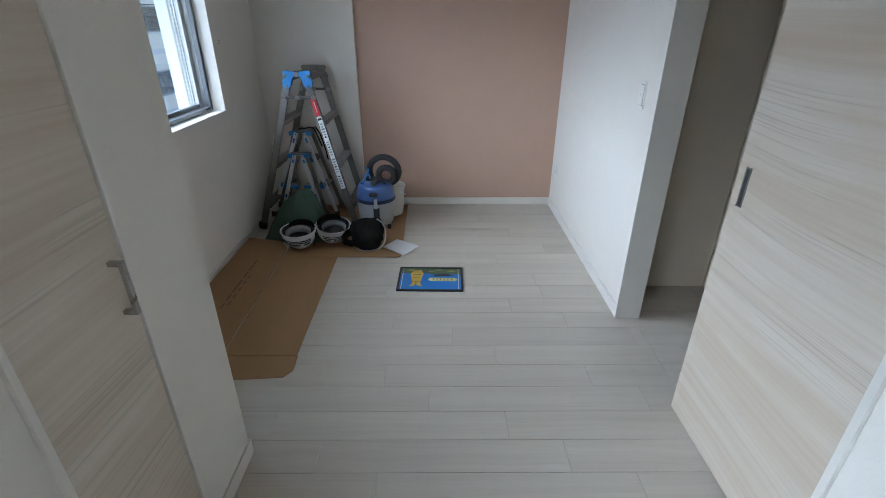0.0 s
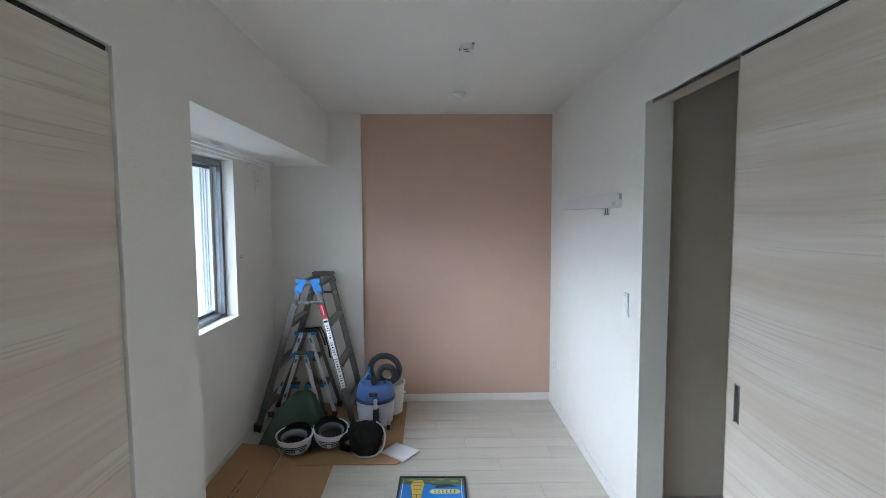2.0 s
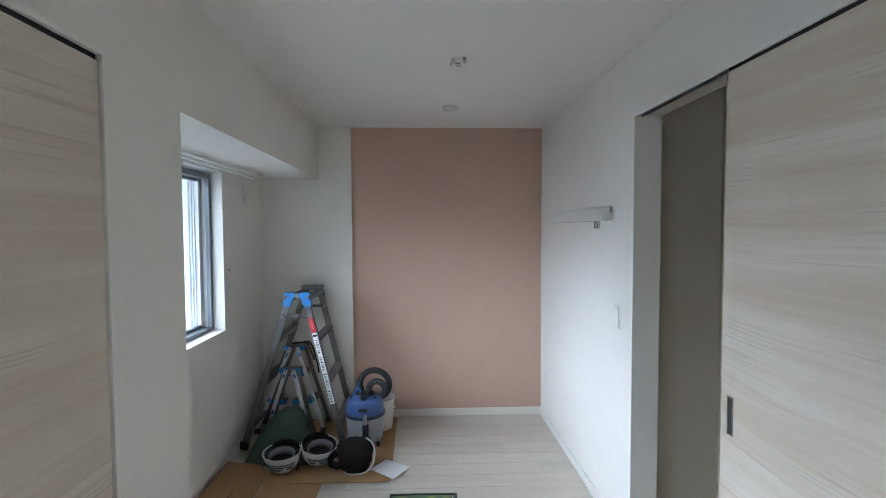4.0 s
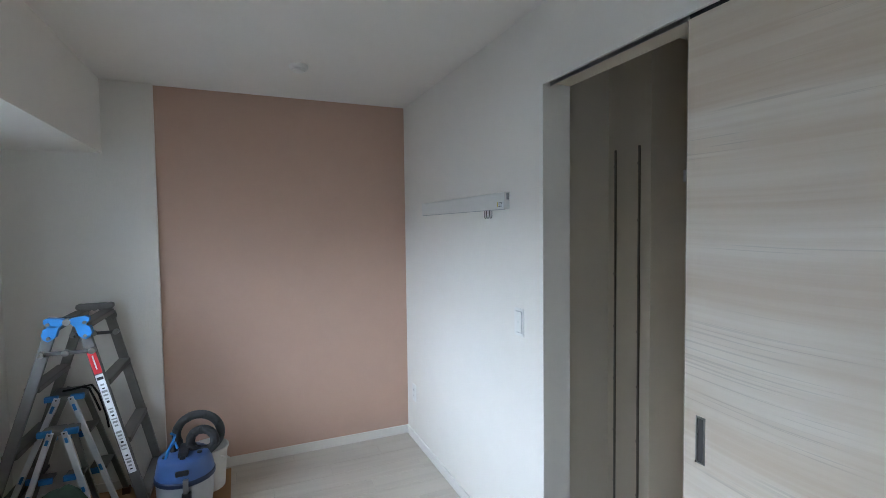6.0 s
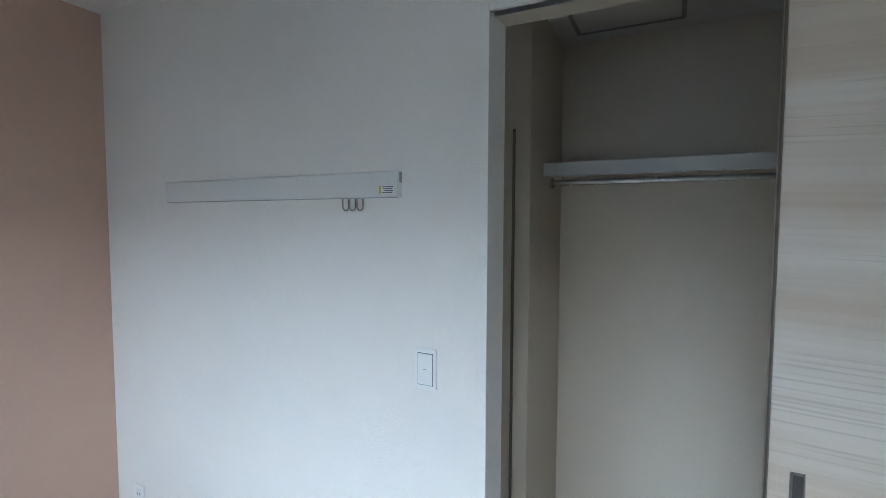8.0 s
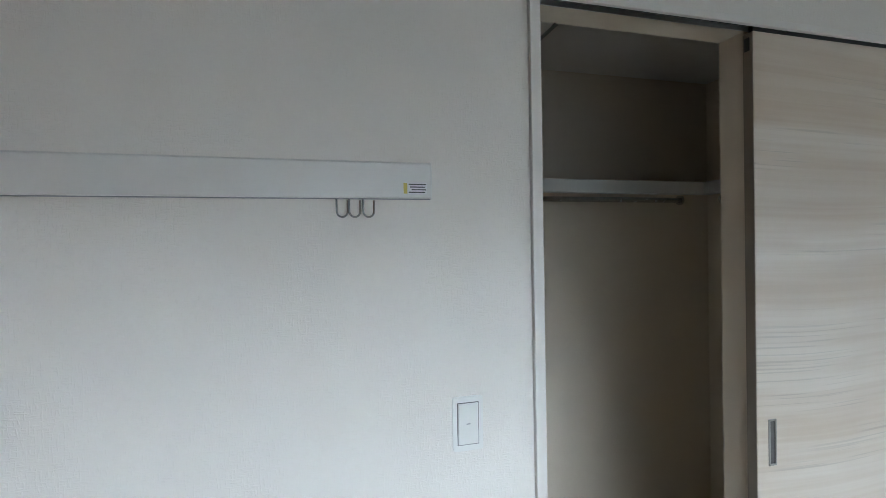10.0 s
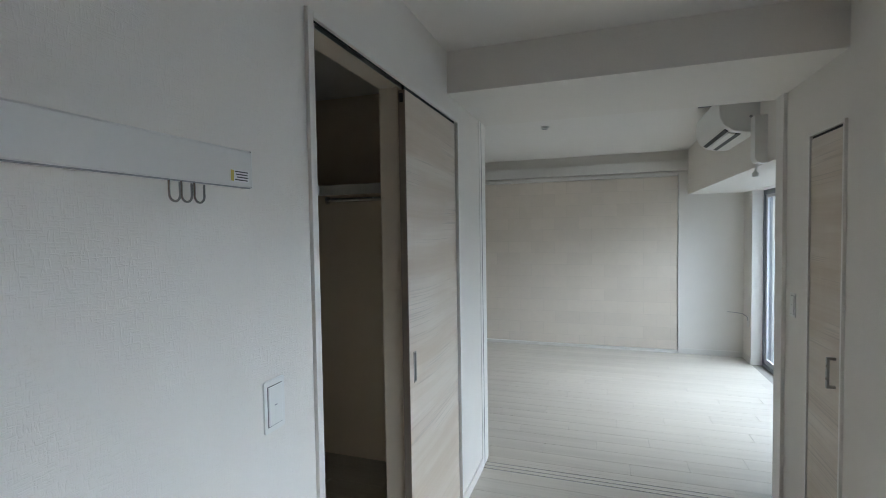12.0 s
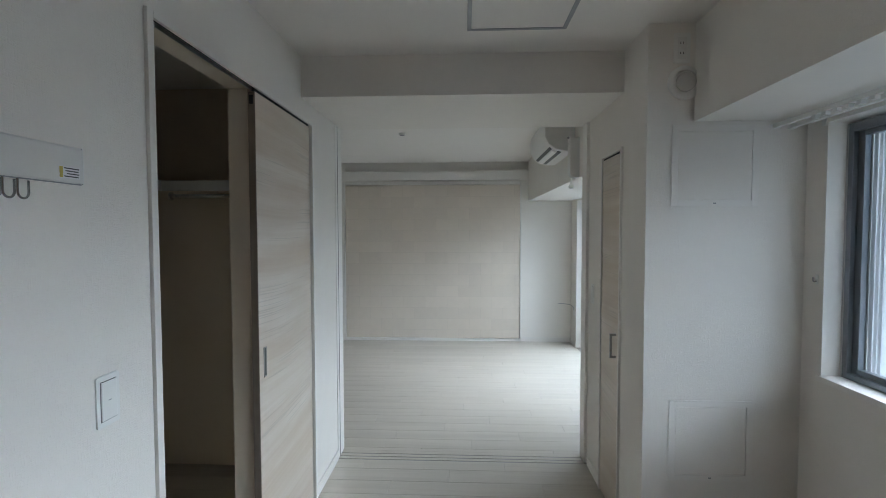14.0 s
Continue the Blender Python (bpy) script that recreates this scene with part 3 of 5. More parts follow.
def access_panel(x0, x1, z0, z1):
    p = thing("access_panel", "white flush access panel in the pier wall", "access panel", "access panels in the pier")
    y = YP
    bm = bmesh.new()
    t = 0.028
    for d in ((x0, x0 + t, z0, z1), (x1 - t, x1, z0, z1), (x0 + t, x1 - t, z0, z0 + t), (x0 + t, x1 - t, z1 - t, z1)):
        box(bm, d[0], d[1], y, y + 0.0048, d[2], d[3], bevel=0.0008)
    part("frame", bm, PANELFRAME, p)
    bm = bmesh.new()
    box(bm, x0 + t + 0.002, x1 - t - 0.002, y, y + 0.002, z0 + t + 0.002, z1 - t - 0.002, bevel=0.0008)
    part("hatch", bm, WALL, p)
    bm = bmesh.new()
    box(bm, (x0 + x1) / 2 - 0.006, (x0 + x1) / 2 + 0.006, y + 0.0048, y + 0.0054, z0 + 0.011, z0 + 0.017)
    part("latch", bm, GREY, p, "small grey latch")


access_panel(-1.205, -0.836, 1.613, 1.965)
access_panel(-1.205, -0.843, 0.397, 0.758)


HATCHMETAL = material("dull_hatch_aluminium", (0.36, 0.36, 0.36), 0.4, metal=0.6, spread=0.05)


def ceiling_hatch(x0, x1, y0, y1, name="ceiling_hatch"):
    h = thing(name, "square ceiling hatch with a silver edge frame", "ceiling hatch", "ceiling hatches")
    t = 0.018
    bm = bmesh.new()
    for d in ((x0, x1, y0, y0 + t), (x0, x1, y1 - t, y1), (x0, x0 + t, y0 + t, y1 - t), (x1 - t, x1, y0 + t, y1 - t)):
        box(bm, d[0], d[1], d[2], d[3], H - 0.005, H, bevel=0.001)
    part("frame", bm, HATCHMETAL, h)
    boxes("hatch_board", CEIL, h, (x0 + t + 0.003, x1 - t - 0.003, y0 + t + 0.003, y1 - t - 0.003, H - 0.003, H))


ceiling_hatch(-0.385, 0.05, 1.378, 1.815)
ceiling_hatch(1.55, 1.99, 1.80, 2.245)


def smoke_detector():
    s = thing("smoke_detector", "round white smoke detector on the ceiling", "smoke detector", at=(0.099, 3.345, H))
    bm = bmesh.new()
    lathe(bm, [(0.05, 0), (0.05, -0.012), (0.046, -0.018), (0.034, -0.024), (0.030, -0.032), (0.0, -0.034)], (0, 0, 0), 40)
    part("body", bm, WHITEPL, s, smooth=True)
    bm = bmesh.new()
    lathe(bm, [(0.040, -0.0205), (0.0405, -0.0235), (0.037, -0.0245)], (0, 0, 0), 40)
    part("slot_ring", bm, IVORY, s, smooth=True)


smoke_detector()


def ceiling_socket():
    s = thing("ceiling_socket", "small white ceiling lamp socket with hooks", "ceiling socket", at=(0.089, 2.455, H))
    bm = bmesh.new()
    lathe(bm, [(0.034, 0), (0.034, -0.010), (0.031, -0.022), (0.0, -0.023)], (0, 0, 0), 32)
    part("body", bm, WHITEPL, s, smooth=True)
    for k in range(2):
        bm = bmesh.new()
        a = radians(35 + 180 * k)
        tube(bm, [(0.018 * math.cos(a + 0.35 * j), 0.018 * math.sin(a + 0.35 * j), -0.0235) for j in range(5)], 0.002, 6)
        part("slot", bm, BLACK, s)
        bm = bmesh.new()
        c, d = math.cos(a + 1.6), math.sin(a + 1.6)
        box(bm, c * 0.048 - 0.007, c * 0.048 + 0.007, d * 0.048 - 0.007, d * 0.048 + 0.007, -0.012, 0, bevel=0.002)
        part("hook", bm, GREY, s)


ceiling_socket()


STICKER = material("pale_sticker", (0.74, 0.735, 0.71), 0.5, spread=0.01)


def clothes_rail():
    """Wall-hung hanging bar with hooks."""
    r = thing("wall_hanging_rail", "pale grey wall hanging rail with steel hooks", "hanging rail")
    y0, y1, x0, z0, z1 = 2.530, 3.567, 0.872, 1.610, 1.686
    bm = bmesh.new()
    prism(bm, [(x0, z0 + 0.002), (x0 + 0.002, z0), (XE, z0), (XE, z1), (x0 + 0.004, z1), (x0, z1 - 0.004)], "y", y0 + 0.003, y1 - 0.003)
    part("bar", bm, BAR, r)
    for y in (y0, y1 - 0.003):
        boxes("end_cap", WHITEPL, r, (x0 - 0.0005, XE, y, y + 0.003, z0 - 0.0005, z1 + 0.0005), bevel=0.0008)
    boxes("slide_lip", GREY, r, (x0 + 0.003, x0 + 0.009, y0 + 0.003, y1 - 0.003, z0 - 0.002, z0), label="thin grey lip under the bar")
    boxes("end_notch", GREY, r, (XE - 0.016, XE - 0.003, y0 - 0.0012, y0, z1 - 0.034, z1 - 0.004), label="grey slot in the end cap")
    lab = boxes("sticker", STICKER, r, (x0 - 0.0006, x0, 2.541, 2.592, 1.619, 1.643), label="white care sticker with fine print")
    boxes("warning_mark", material("yellow_print", (0.55, 0.43, 0.09), 0.5), lab, (x0 - 0.0009, x0 - 0.0006, 2.583, 2.591, 1.620, 1.642))
    for k in range(4):
        z = 1.6395 - k * 0.0055
        boxes("print_line", PAN, lab, (x0 - 0.0009, x0 - 0.0006, 2.543 + 0.002 * (k % 2), 2.580 - 0.003 * (k % 3), z - 0.0012, z + 0.0012))
    for y in (2.663, 2.691, 2.716):
        bm = bmesh.new()
        x = x0 + 0.006
        pts = [(x, y + 0.011, z0 + 0.002), (x, y + 0.011, z0 - 0.026)]
        pts += [(x, y + 0.011 * math.cos(a), z0 - 0.026 - 0.012 * math.sin(a)) for a in [radians(20 * j) for j in range(1, 9)]]
        pts += [(x, y - 0.011, z0 - 0.026), (x, y - 0.011, z0 - 0.004)]
        tube(bm, pts, 0.0021, 8)
        part("hook", bm, CHROME, r, "bent steel hook", smooth=True)


clothes_rail()


# ---- closet ----
STANDARD = material("bronze_shelf_standard", (0.17, 0.145, 0.11), 0.45, metal=0.4, spread=0.05)


def shelf_standard(y):
    s = thing("shelf_standard", "upright dark metal shelf standard in the closet", "shelf standard", "closet shelf standards")
    boxes("channel", STANDARD, s, (1.523, 1.53, y - 0.0055, y + 0.0055, 0.10, 1.905), bevel=0.001)
    boxes("slot_strip", DOOREDGE, s, (1.5222, 1.523, y - 0.0025, y + 0.0025, 0.12, 1.89), label="dark slotted strip")
    for k in range(7):
        bm = bmesh.new()
        z = 0.22 + k * 0.267
        rod(bm, (1.5195, y, z), (1.5225, y, z), 0.0065, seg=12)
        part("screw", bm, DOOREDGE, s)


shelf_standard(2.395)
shelf_standard(2.548)


SHELF = material("pale_shelf_foil", (0.61, 0.60, 0.56), 0.5, spread=0.02)


def closet_shelf():
    s = thing("closet_shelf", "white corner shelf with a deep front edge", "shelf")
    boxes("shelf_board", SHELF, s, (1.755, XC, YC0, YC1, 1.768, 1.788), (1.02, 1.755, YC0, 0.955, 1.768, 1.788), bevel=0.001)
    boxes("front_board", SHELF, s, (1.735, 1.755, 0.975, YC1, 1.733, 1.790), bevel=0.0015)
    boxes("front_board", SHELF, s, (1.02, 1.755, 0.955, 0.975, 1.733, 1.790), bevel=0.0015)


closet_shelf()


RODSTEEL = material("bright_rod_steel", (0.68, 0.67, 0.65), 0.25, metal=0.9, spread=0.02)


def closet_rod(a, b):
    r = thing("clothes_rod", "bright metal clothes rod under the closet shelf", "clothes rod", "closet rods")
    bm = bmesh.new()
    rod(bm, a, b, 0.0125, seg=20)
    part("rod", bm, RODSTEEL, r, smooth=True)
    d = (Vector(b) - Vector(a)).normalized()
    for p, q in ((a, 1), (b, -1)):
        bm = bmesh.new()
        rod(bm, p, Vector(p) + d * 0.012 * q, 0.024, seg=20)
        part("flange", bm, RODSTEEL, r, smooth=True)


closet_rod((1.87, 0.985, 1.715), (1.87, YC1, 1.715))
closet_rod((1.02, 0.80, 1.715), (1.80, 0.80, 1.715))

# ---- living room ----
def accent_board():
    a = structure(boxes("wall_panel", BEIGE, None, (-0.680, 1.698, -2.90, -2.868, 0.039, 2.128)), "large beige papered wall field", "wall")
    boxes("panel_frame", TRIM, a, (-0.706, -0.686, -2.90, -2.860, 0, 2.17), (1.704, 1.745, -2.90, -2.860, 0, 2.17), (-0.684, 1.702, -2.90, -2.860, 2.134, 2.17), (-0.684, 1.702, -2.90, -2.860, 0, 0.033), bevel=0.001, label="thin white frame")
    structure(boxes("living_wall_low", WALL, None, (LX0, LX1, LY0, -2.90, 0, 2.19), (LX0, -0.706, -2.90, -2.868, 0, 2.19), (1.745, LX1, -2.90, -2.868, 0, 2.19)), "white papered wall round the beige field", "wall")
    structure(boxes("living_header", TRIM, None, (-0.79, LX1, -2.925, -2.85, 2.19, 2.315), bevel=0.002), "white header box above the beige field", "trim")


accent_board()


def balcony_door():
    w = structure(boxes("window_2", BRONZE, None, (-1.55, -1.47, LWY0, LWY0 + 0.04, 0.02, LWZ), (-1.55, -1.47, LWY1 - 0.04, LWY1, 0.02, LWZ), (-1.55, -1.47, LWY0, LWY1, LWZ - 0.05, LWZ), (-1.55, -1.47, LWY0, LWY1, 0.0, 0.03), bevel=0.0015), "tall dark aluminium balcony door with glass", "window")
    boxes("window_reveal", TRIM, w, (-1.47, LX0 + 0.004, LWY0, LWY0 + 0.012, 0, LWZ), (-1.47, LX0 + 0.004, LWY1 - 0.012, LWY1, 0, LWZ), bevel=0.001, label="white lining")
    mid = (LWY0 + LWY1) / 2
    for a, b, x in ((LWY0 + 0.03, mid + 0.03, -1.50), (mid - 0.03, LWY1 - 0.03, -1.53)):
        t = 0.055
        # Dark aluminium sash, coloured pale for the glare at the door.
        s = boxes("sash", PALEALU, w, (x - 0.014, x + 0.014, a, a + t, 0.03, LWZ - 0.03), (x - 0.014, x + 0.014, b - t, b, 0.03, LWZ - 0.03), (x - 0.014, x + 0.014, a + t, b - t, 0.03, 0.03 + t), (x - 0.014, x + 0.014, a + t, b - t, LWZ - 0.03 - t, LWZ - 0.03), bevel=0.0015)
        g = boxes("pane", GLASS, s, (x - 0.003, x + 0.003, a + t - 0.004, b - t + 0.004, 0.03 + t - 0.004, LWZ - 0.03 - t + 0.004))
        g.visible_shadow = False
    structure(boxes("living_baseboard", TRIM, None, (LX0, LX0 + 0.008, -2.86, LWY0, 0, 0.062), (LX0, -0.706, -2.868, -2.860, 0, 0.062), (1.745, LX1, -2.868, -2.860, 0, 0.062)), "low white baseboard", "baseboard")


balcony_door()


def air_conditioner():
    a = thing("air_conditioner", "white wall air conditioner on the beam", "air conditioner", at=(-0.79, -0.20, 2.125))
    L = 0.80
    prof = [(0, 0.005), (0.06, 0.0), (0.15, 0.018), (0.20, 0.055), (0.228, 0.11), (0.232, 0.20), (0.222, 0.25), (0.20, 0.275), (0, 0.275)]
    bm = bmesh.new()
    prism(bm, prof, "y", -L, 0)
    part("body", bm, WHITEPL, a, smooth=True)
    for y in (0.0, -L - 0.006):
        bm = bmesh.new()
        prism(bm, [(p[0] * 0.985, 0.003 + p[1] * 0.98) for p in prof], "y", y, y + 0.006)
        part("side_cover", bm, IVORY, a, smooth=True)
    bm = bmesh.new()
    rod(bm, (0.052, 0.006, 0.10), (0.052, 0.0085, 0.10), 0.009, seg=16)
    part("side_screw", bm, GREY, a)
    slope = math.atan2(0.037, 0.05)
    for k, (c, w, h) in enumerate((((0.108, 0.006), 0.030, 0.68), ((0.176, 0.034), 0.026, 0.68))):
        m = Matrix.Translation((c[0], -L / 2, c[1])) @ Matrix.Rotation(-math.atan2(0.018, 0.09) if k == 0 else -slope, 4, "Y")
        bm = bmesh.new()
        box(bm, -w / 2, w / 2, -h / 2, h / 2, -0.0035, 0.002, m=m)
        part("air_slot", bm, BLACK, a, "dark air outlet slot")
    m = Matrix.Translation((0.142, -L / 2, 0.0145)) @ Matrix.Rotation(-0.35, 4, "Y")
    bm = bmesh.new()
    box(bm, -0.020, 0.020, -0.33, 0.33, -0.006, 0.001, bevel=0.002, m=m)
    part("louvre", bm, WHITEPL, a)
    c = thing("pipe_cover", "white pipe cover under the air conditioner", "pipe cover", at=(-0.79, -0.075, 0))
    bm = bmesh.new()
    prism(bm, [(0.0, 2.20), (0.0, 1.905), (0.03, 1.905), (0.055, 1.915), (0.068, 1.94), (0.068, 2.20)], "y", -0.06, 0.03)
    part("cover", bm, WHITEPL, c, smooth=True)
    d = thing("drain_stub", "small white hose stub with a ball end", "hose end", at=(-0.745, -0.09, 0))
    bm = bmesh.new()
    rod(bm, (0, 0, 1.906), (0.006, 0, 1.855), 0.007, seg=12)
    part("stub", bm, WHITEPL, d, smooth=True)
    bm = bmesh.new()
    lathe(bm, [(0.004, 1.862), (0.016, 1.850), (0.019, 1.836), (0.014, 1.824), (0.0, 1.821)], (0.007, 0, 0), 20)
    part("ball", bm, IVORY, d, smooth=True)


air_conditioner()


def living_ceiling_bits():
    s = thing("ceiling_detector", "small round white detector on the living ceiling", "smoke detector", at=(0.66, -0.99, LH))
    bm = bmesh.new()
    lathe(bm, [(0.035, 0), (0.035, -0.01), (0.028, -0.018), (0.0, -0.02)], (0, 0, 0), 28)
    part("body", bm, WHITEPL, s, smooth=True)
    bm = bmesh.new()
    box(bm, -0.022, 0.022, -0.004, 0.004, -0.024, -0.019, bevel=0.001)
    part("bar", bm, GREY, s)
    v = thing("ceiling_vent", "dark square ceiling vent by the beam", "air vent", at=(-0.60, -0.66, LH))
    # Dark sheet stands for the shade behind the slats.
    boxes("backing", GAPSHADE, v, (-0.07, 0.07, -0.10, 0.10, -0.004, 0))
    for k in range(7):
        boxes("slat", GREY, v, (-0.07, 0.07, -0.092 + k * 0.0285, -0.082 + k * 0.0285, -0.010, -0.004))
    h = thing("wall_cable", "thin grey cable end sticking from the wall", "cable", at=(LX0, -2.68, 0.50))
    bm = bmesh.new()
    tube(bm, [(0, 0, -0.06), (0.01, 0, 0.0), (0.05, -0.02, 0.035), (0.14, -0.03, 0.045), (0.2, -0.02, 0.05)], 0.004, 6)
    part("cable", bm, GREY, h, smooth=True)
    boxes("cover_plate", WHITEPL, h, (0, 0.006, -0.035, 0.035, -0.11, 0.01), bevel=0.001)


living_ceiling_bits()


# ---- outside ----
PLASTER = material("pale_render", (0.70, 0.66, 0.60), 0.85, spread=0.08, bump=0.3, bump_scale=40)
PANEDARK = material("dark_window_glass", (0.05, 0.06, 0.07), 0.12, spread=0.1)
ROOF = material("grey_roof", (0.13, 0.14, 0.16), 0.6, spread=0.12)
structure(boxes("ground", material("town_ground", (0.3, 0.3, 0.29), 0.9, spread=0.15), None, (-400, 400, -400, 400, -9.2, -9.0)), "grey town ground far below", "ground")
structure(boxes("balcony_slab", CONCRETE, None, (-2.75, -1.58, -3.4, 4.1, -0.25, -0.06)), "grey concrete balcony slab", "balcony")
structure(boxes("balcony_parapet", material("white_parapet", (0.8, 0.8, 0.8), 0.7, spread=0.03), None, (-2.75, -2.62, -3.4, 4.1, -0.06, 1.10), bevel=0.01), "white balcony parapet", "parapet")
# Bedroom part inferred from the sill shadow; living part added to dim that room.
structure(boxes("unseen_overhang", CONCRETE, None, (-2.82, -1.58, -0.1, 12, 2.5, 2.65), (-2.6, -1.58, -6.0, -0.1, 2.5, 2.65)), "grey concrete slab above, unseen, set to shape the light", "balcony")
OUTPAINT = material("pale_outer_paint", (0.70, 0.72, 0.73), 0.75, spread=0.05, bump=0.2, bump_scale=80)
structure(boxes("outer_wall", OUTPAINT, None, (-1.722, -1.584, 3.30, 4.2, -0.06, 2.5), (-1.722, -1.584, -0.13, 1.485, -0.06, 2.5), (-1.722, -1.584, 1.485, 3.30, -0.06, 0.875), (-1.722, -1.584, 1.485, 3.30, 1.985, 2.5)), "pale painted outer wall with a deep window reveal", "wall")


def apartment_block(at, w, d, storeys, rz):
    """Flat-roofed block: storeys of windows, each with a sill and a dark pane, balcony bands on the street side."""
    h = thing("apartment_block", "pale rendered apartment block across the street", "building", "blocks across the street", (*at, -9.0), rz)
    top = storeys * 3.0
    boxes("wall", PLASTER, h, (-w / 2, w / 2, -d / 2, d / 2, 0, top))
    boxes("roof", ROOF, h, (-w / 2 - 0.15, w / 2 + 0.15, -d / 2 - 0.15, d / 2 + 0.15, top, top + 0.35))
    for s in range(storeys):
        z = s * 3.0
        for k in range(int(w // 2.6)):
            x = -w / 2 + 1.3 + k * 2.6
            win = boxes("window", BRONZE, h, (x - 0.85, x + 0.85, d / 2, d / 2 + 0.06, z + 0.9, z + 2.1))
            boxes("pane", PANEDARK, win, (x - 0.78, x - 0.03, d / 2 + 0.06, d / 2 + 0.07, z + 0.97, z + 2.03), (x + 0.03, x + 0.78, d / 2 + 0.06, d / 2 + 0.07, z + 0.97, z + 2.03))
            boxes("sill", CONCRETE, win, (x - 0.95, x + 0.95, d / 2, d / 2 + 0.12, z + 0.82, z + 0.9))
        boxes("floor_band", CONCRETE, h, (-w / 2, w / 2, d / 2, d / 2 + 0.05, z - 0.12, z + 0.12))


# Closed row across the street; extent and heights also set to block low light.
for y, w, storeys, x in ((-24, 13, 4, -19.5), (-10, 12.5, 4, -19), (3.2, 12, 4, -18.5), (16, 12, 5, -18), (29, 12.5, 5, -18.5), (43, 13, 5, -19.5)):
    apartment_block((x, y), w, 8, storeys, -90)
wires = thing("power_lines", "black power lines on concrete poles across the street", "power lines")
for y in (-20, 44):
    bm = bmesh.new()
    rod(bm, (-9.9, y, -9.0), (-9.9, y, 3.4), 0.17, 0.12, seg=16)
    part("pole", bm, CONCRETE, wires, smooth=True)
for k in range(4):
    bm = bmesh.new()
    tube(bm, [(-9.75 - k * 0.1, -20 + 4 * j, 1.2 + k * 0.35 + 0.006 * (j - 8) ** 2) for j in range(17)], 0.018, 6)
    part("wire", bm, BLACK, wires)


# ---- things on the bedroom floor ----
CARD = material("brown_cardboard", (0.34, 0.195, 0.088), 0.8, spread=0.07, grain=60, blotch=5, bump=0.2, bump_scale=60, stretch=(1, 0.2, 1))
CARDEDGE = material("cardboard_print", (0.20, 0.115, 0.062), 0.8)
# Scuffed ladder metal; both greys are also darkened for the corner's shade.
ALU = material("shaded_scuffed_aluminium", (0.16, 0.15, 0.138), 0.45, metal=0.5, spread=0.14, grain=30, blotch=6, bump=0.1)
ALUDARK = material("shaded_aluminium", (0.20, 0.185, 0.165), 0.5, metal=0.5, spread=0.16, grain=30, blotch=6)
BLUE = material("bright_blue_plastic", (0.03, 0.21, 0.53), 0.42, spread=0.08)
# Brighter copy that paints the light on the stools' front legs.
LEGALU = material("lit_leg_aluminium", (0.76, 0.77, 0.78), 0.4, metal=0.15, spread=0.06)
VACBLUE = material("vacuum_blue_plastic", (0.055, 0.11, 0.27), 0.32, spread=0.05)
VACGREY = material("vacuum_grey_plastic", (0.38, 0.38, 0.38), 0.4, spread=0.06)
GREEN = material("olive_green_canvas", (0.05, 0.085, 0.056), 0.85, spread=0.15, bump=0.4, bump_scale=300)
FOOT = material("brown_rubber", (0.13, 0.065, 0.03), 0.7)
HELMET = material("white_helmet_shell", (0.72, 0.73, 0.74), 0.22, spread=0.03)
NAVY = material("navy_stripe", (0.02, 0.03, 0.07), 0.4)
MESH = material("black_bag_cloth", (0.016, 0.015, 0.013), 0.95, spread=0.45, grain=25, blotch=14, bump=0.6, bump_scale=200, spec=0.12)
HOSE = material("dark_grey_hose", (0.036, 0.036, 0.036), 0.55, spread=0.15, spec=0.3)
PAPER = material("white_paper", (0.8, 0.8, 0.8), 0.7, spread=0.02)
RED = material("red_label", (0.62, 0.03, 0.04), 0.4)


def card_sheet(name, label, outline, creases, prints=(), lift=0.0):
    c = thing(name, label, "cardboard", "cardboard sheets on the floor")
    bm = bmesh.new()
    prism(bm, outline, "z", 0.0008 + lift, 0.0048 + lift)
    part("sheet", bm, CARD, c)
    for (x0, y0), (x1, y1) in creases:
        d = Vector((x1 - x0, y1 - y0, 0))
        n = Vector((-d.y, d.x, 0)).normalized() * 0.0022
        bm = bmesh.new()
        prism(bm, [(x0 + n.x, y0 + n.y), (x1 + n.x, y1 + n.y), (x1 - n.x, y1 - n.y), (x0 - n.x, y0 - n.y)], "z", 0.0048 + lift, 0.0053 + lift)
        part("crease", bm, CARDEDGE, c)
    for x, y, l in prints:
        boxes("print_bar", CARDEDGE, c, (x, x + 0.010, y, y + l, 0.0048 + lift, 0.0052 + lift))


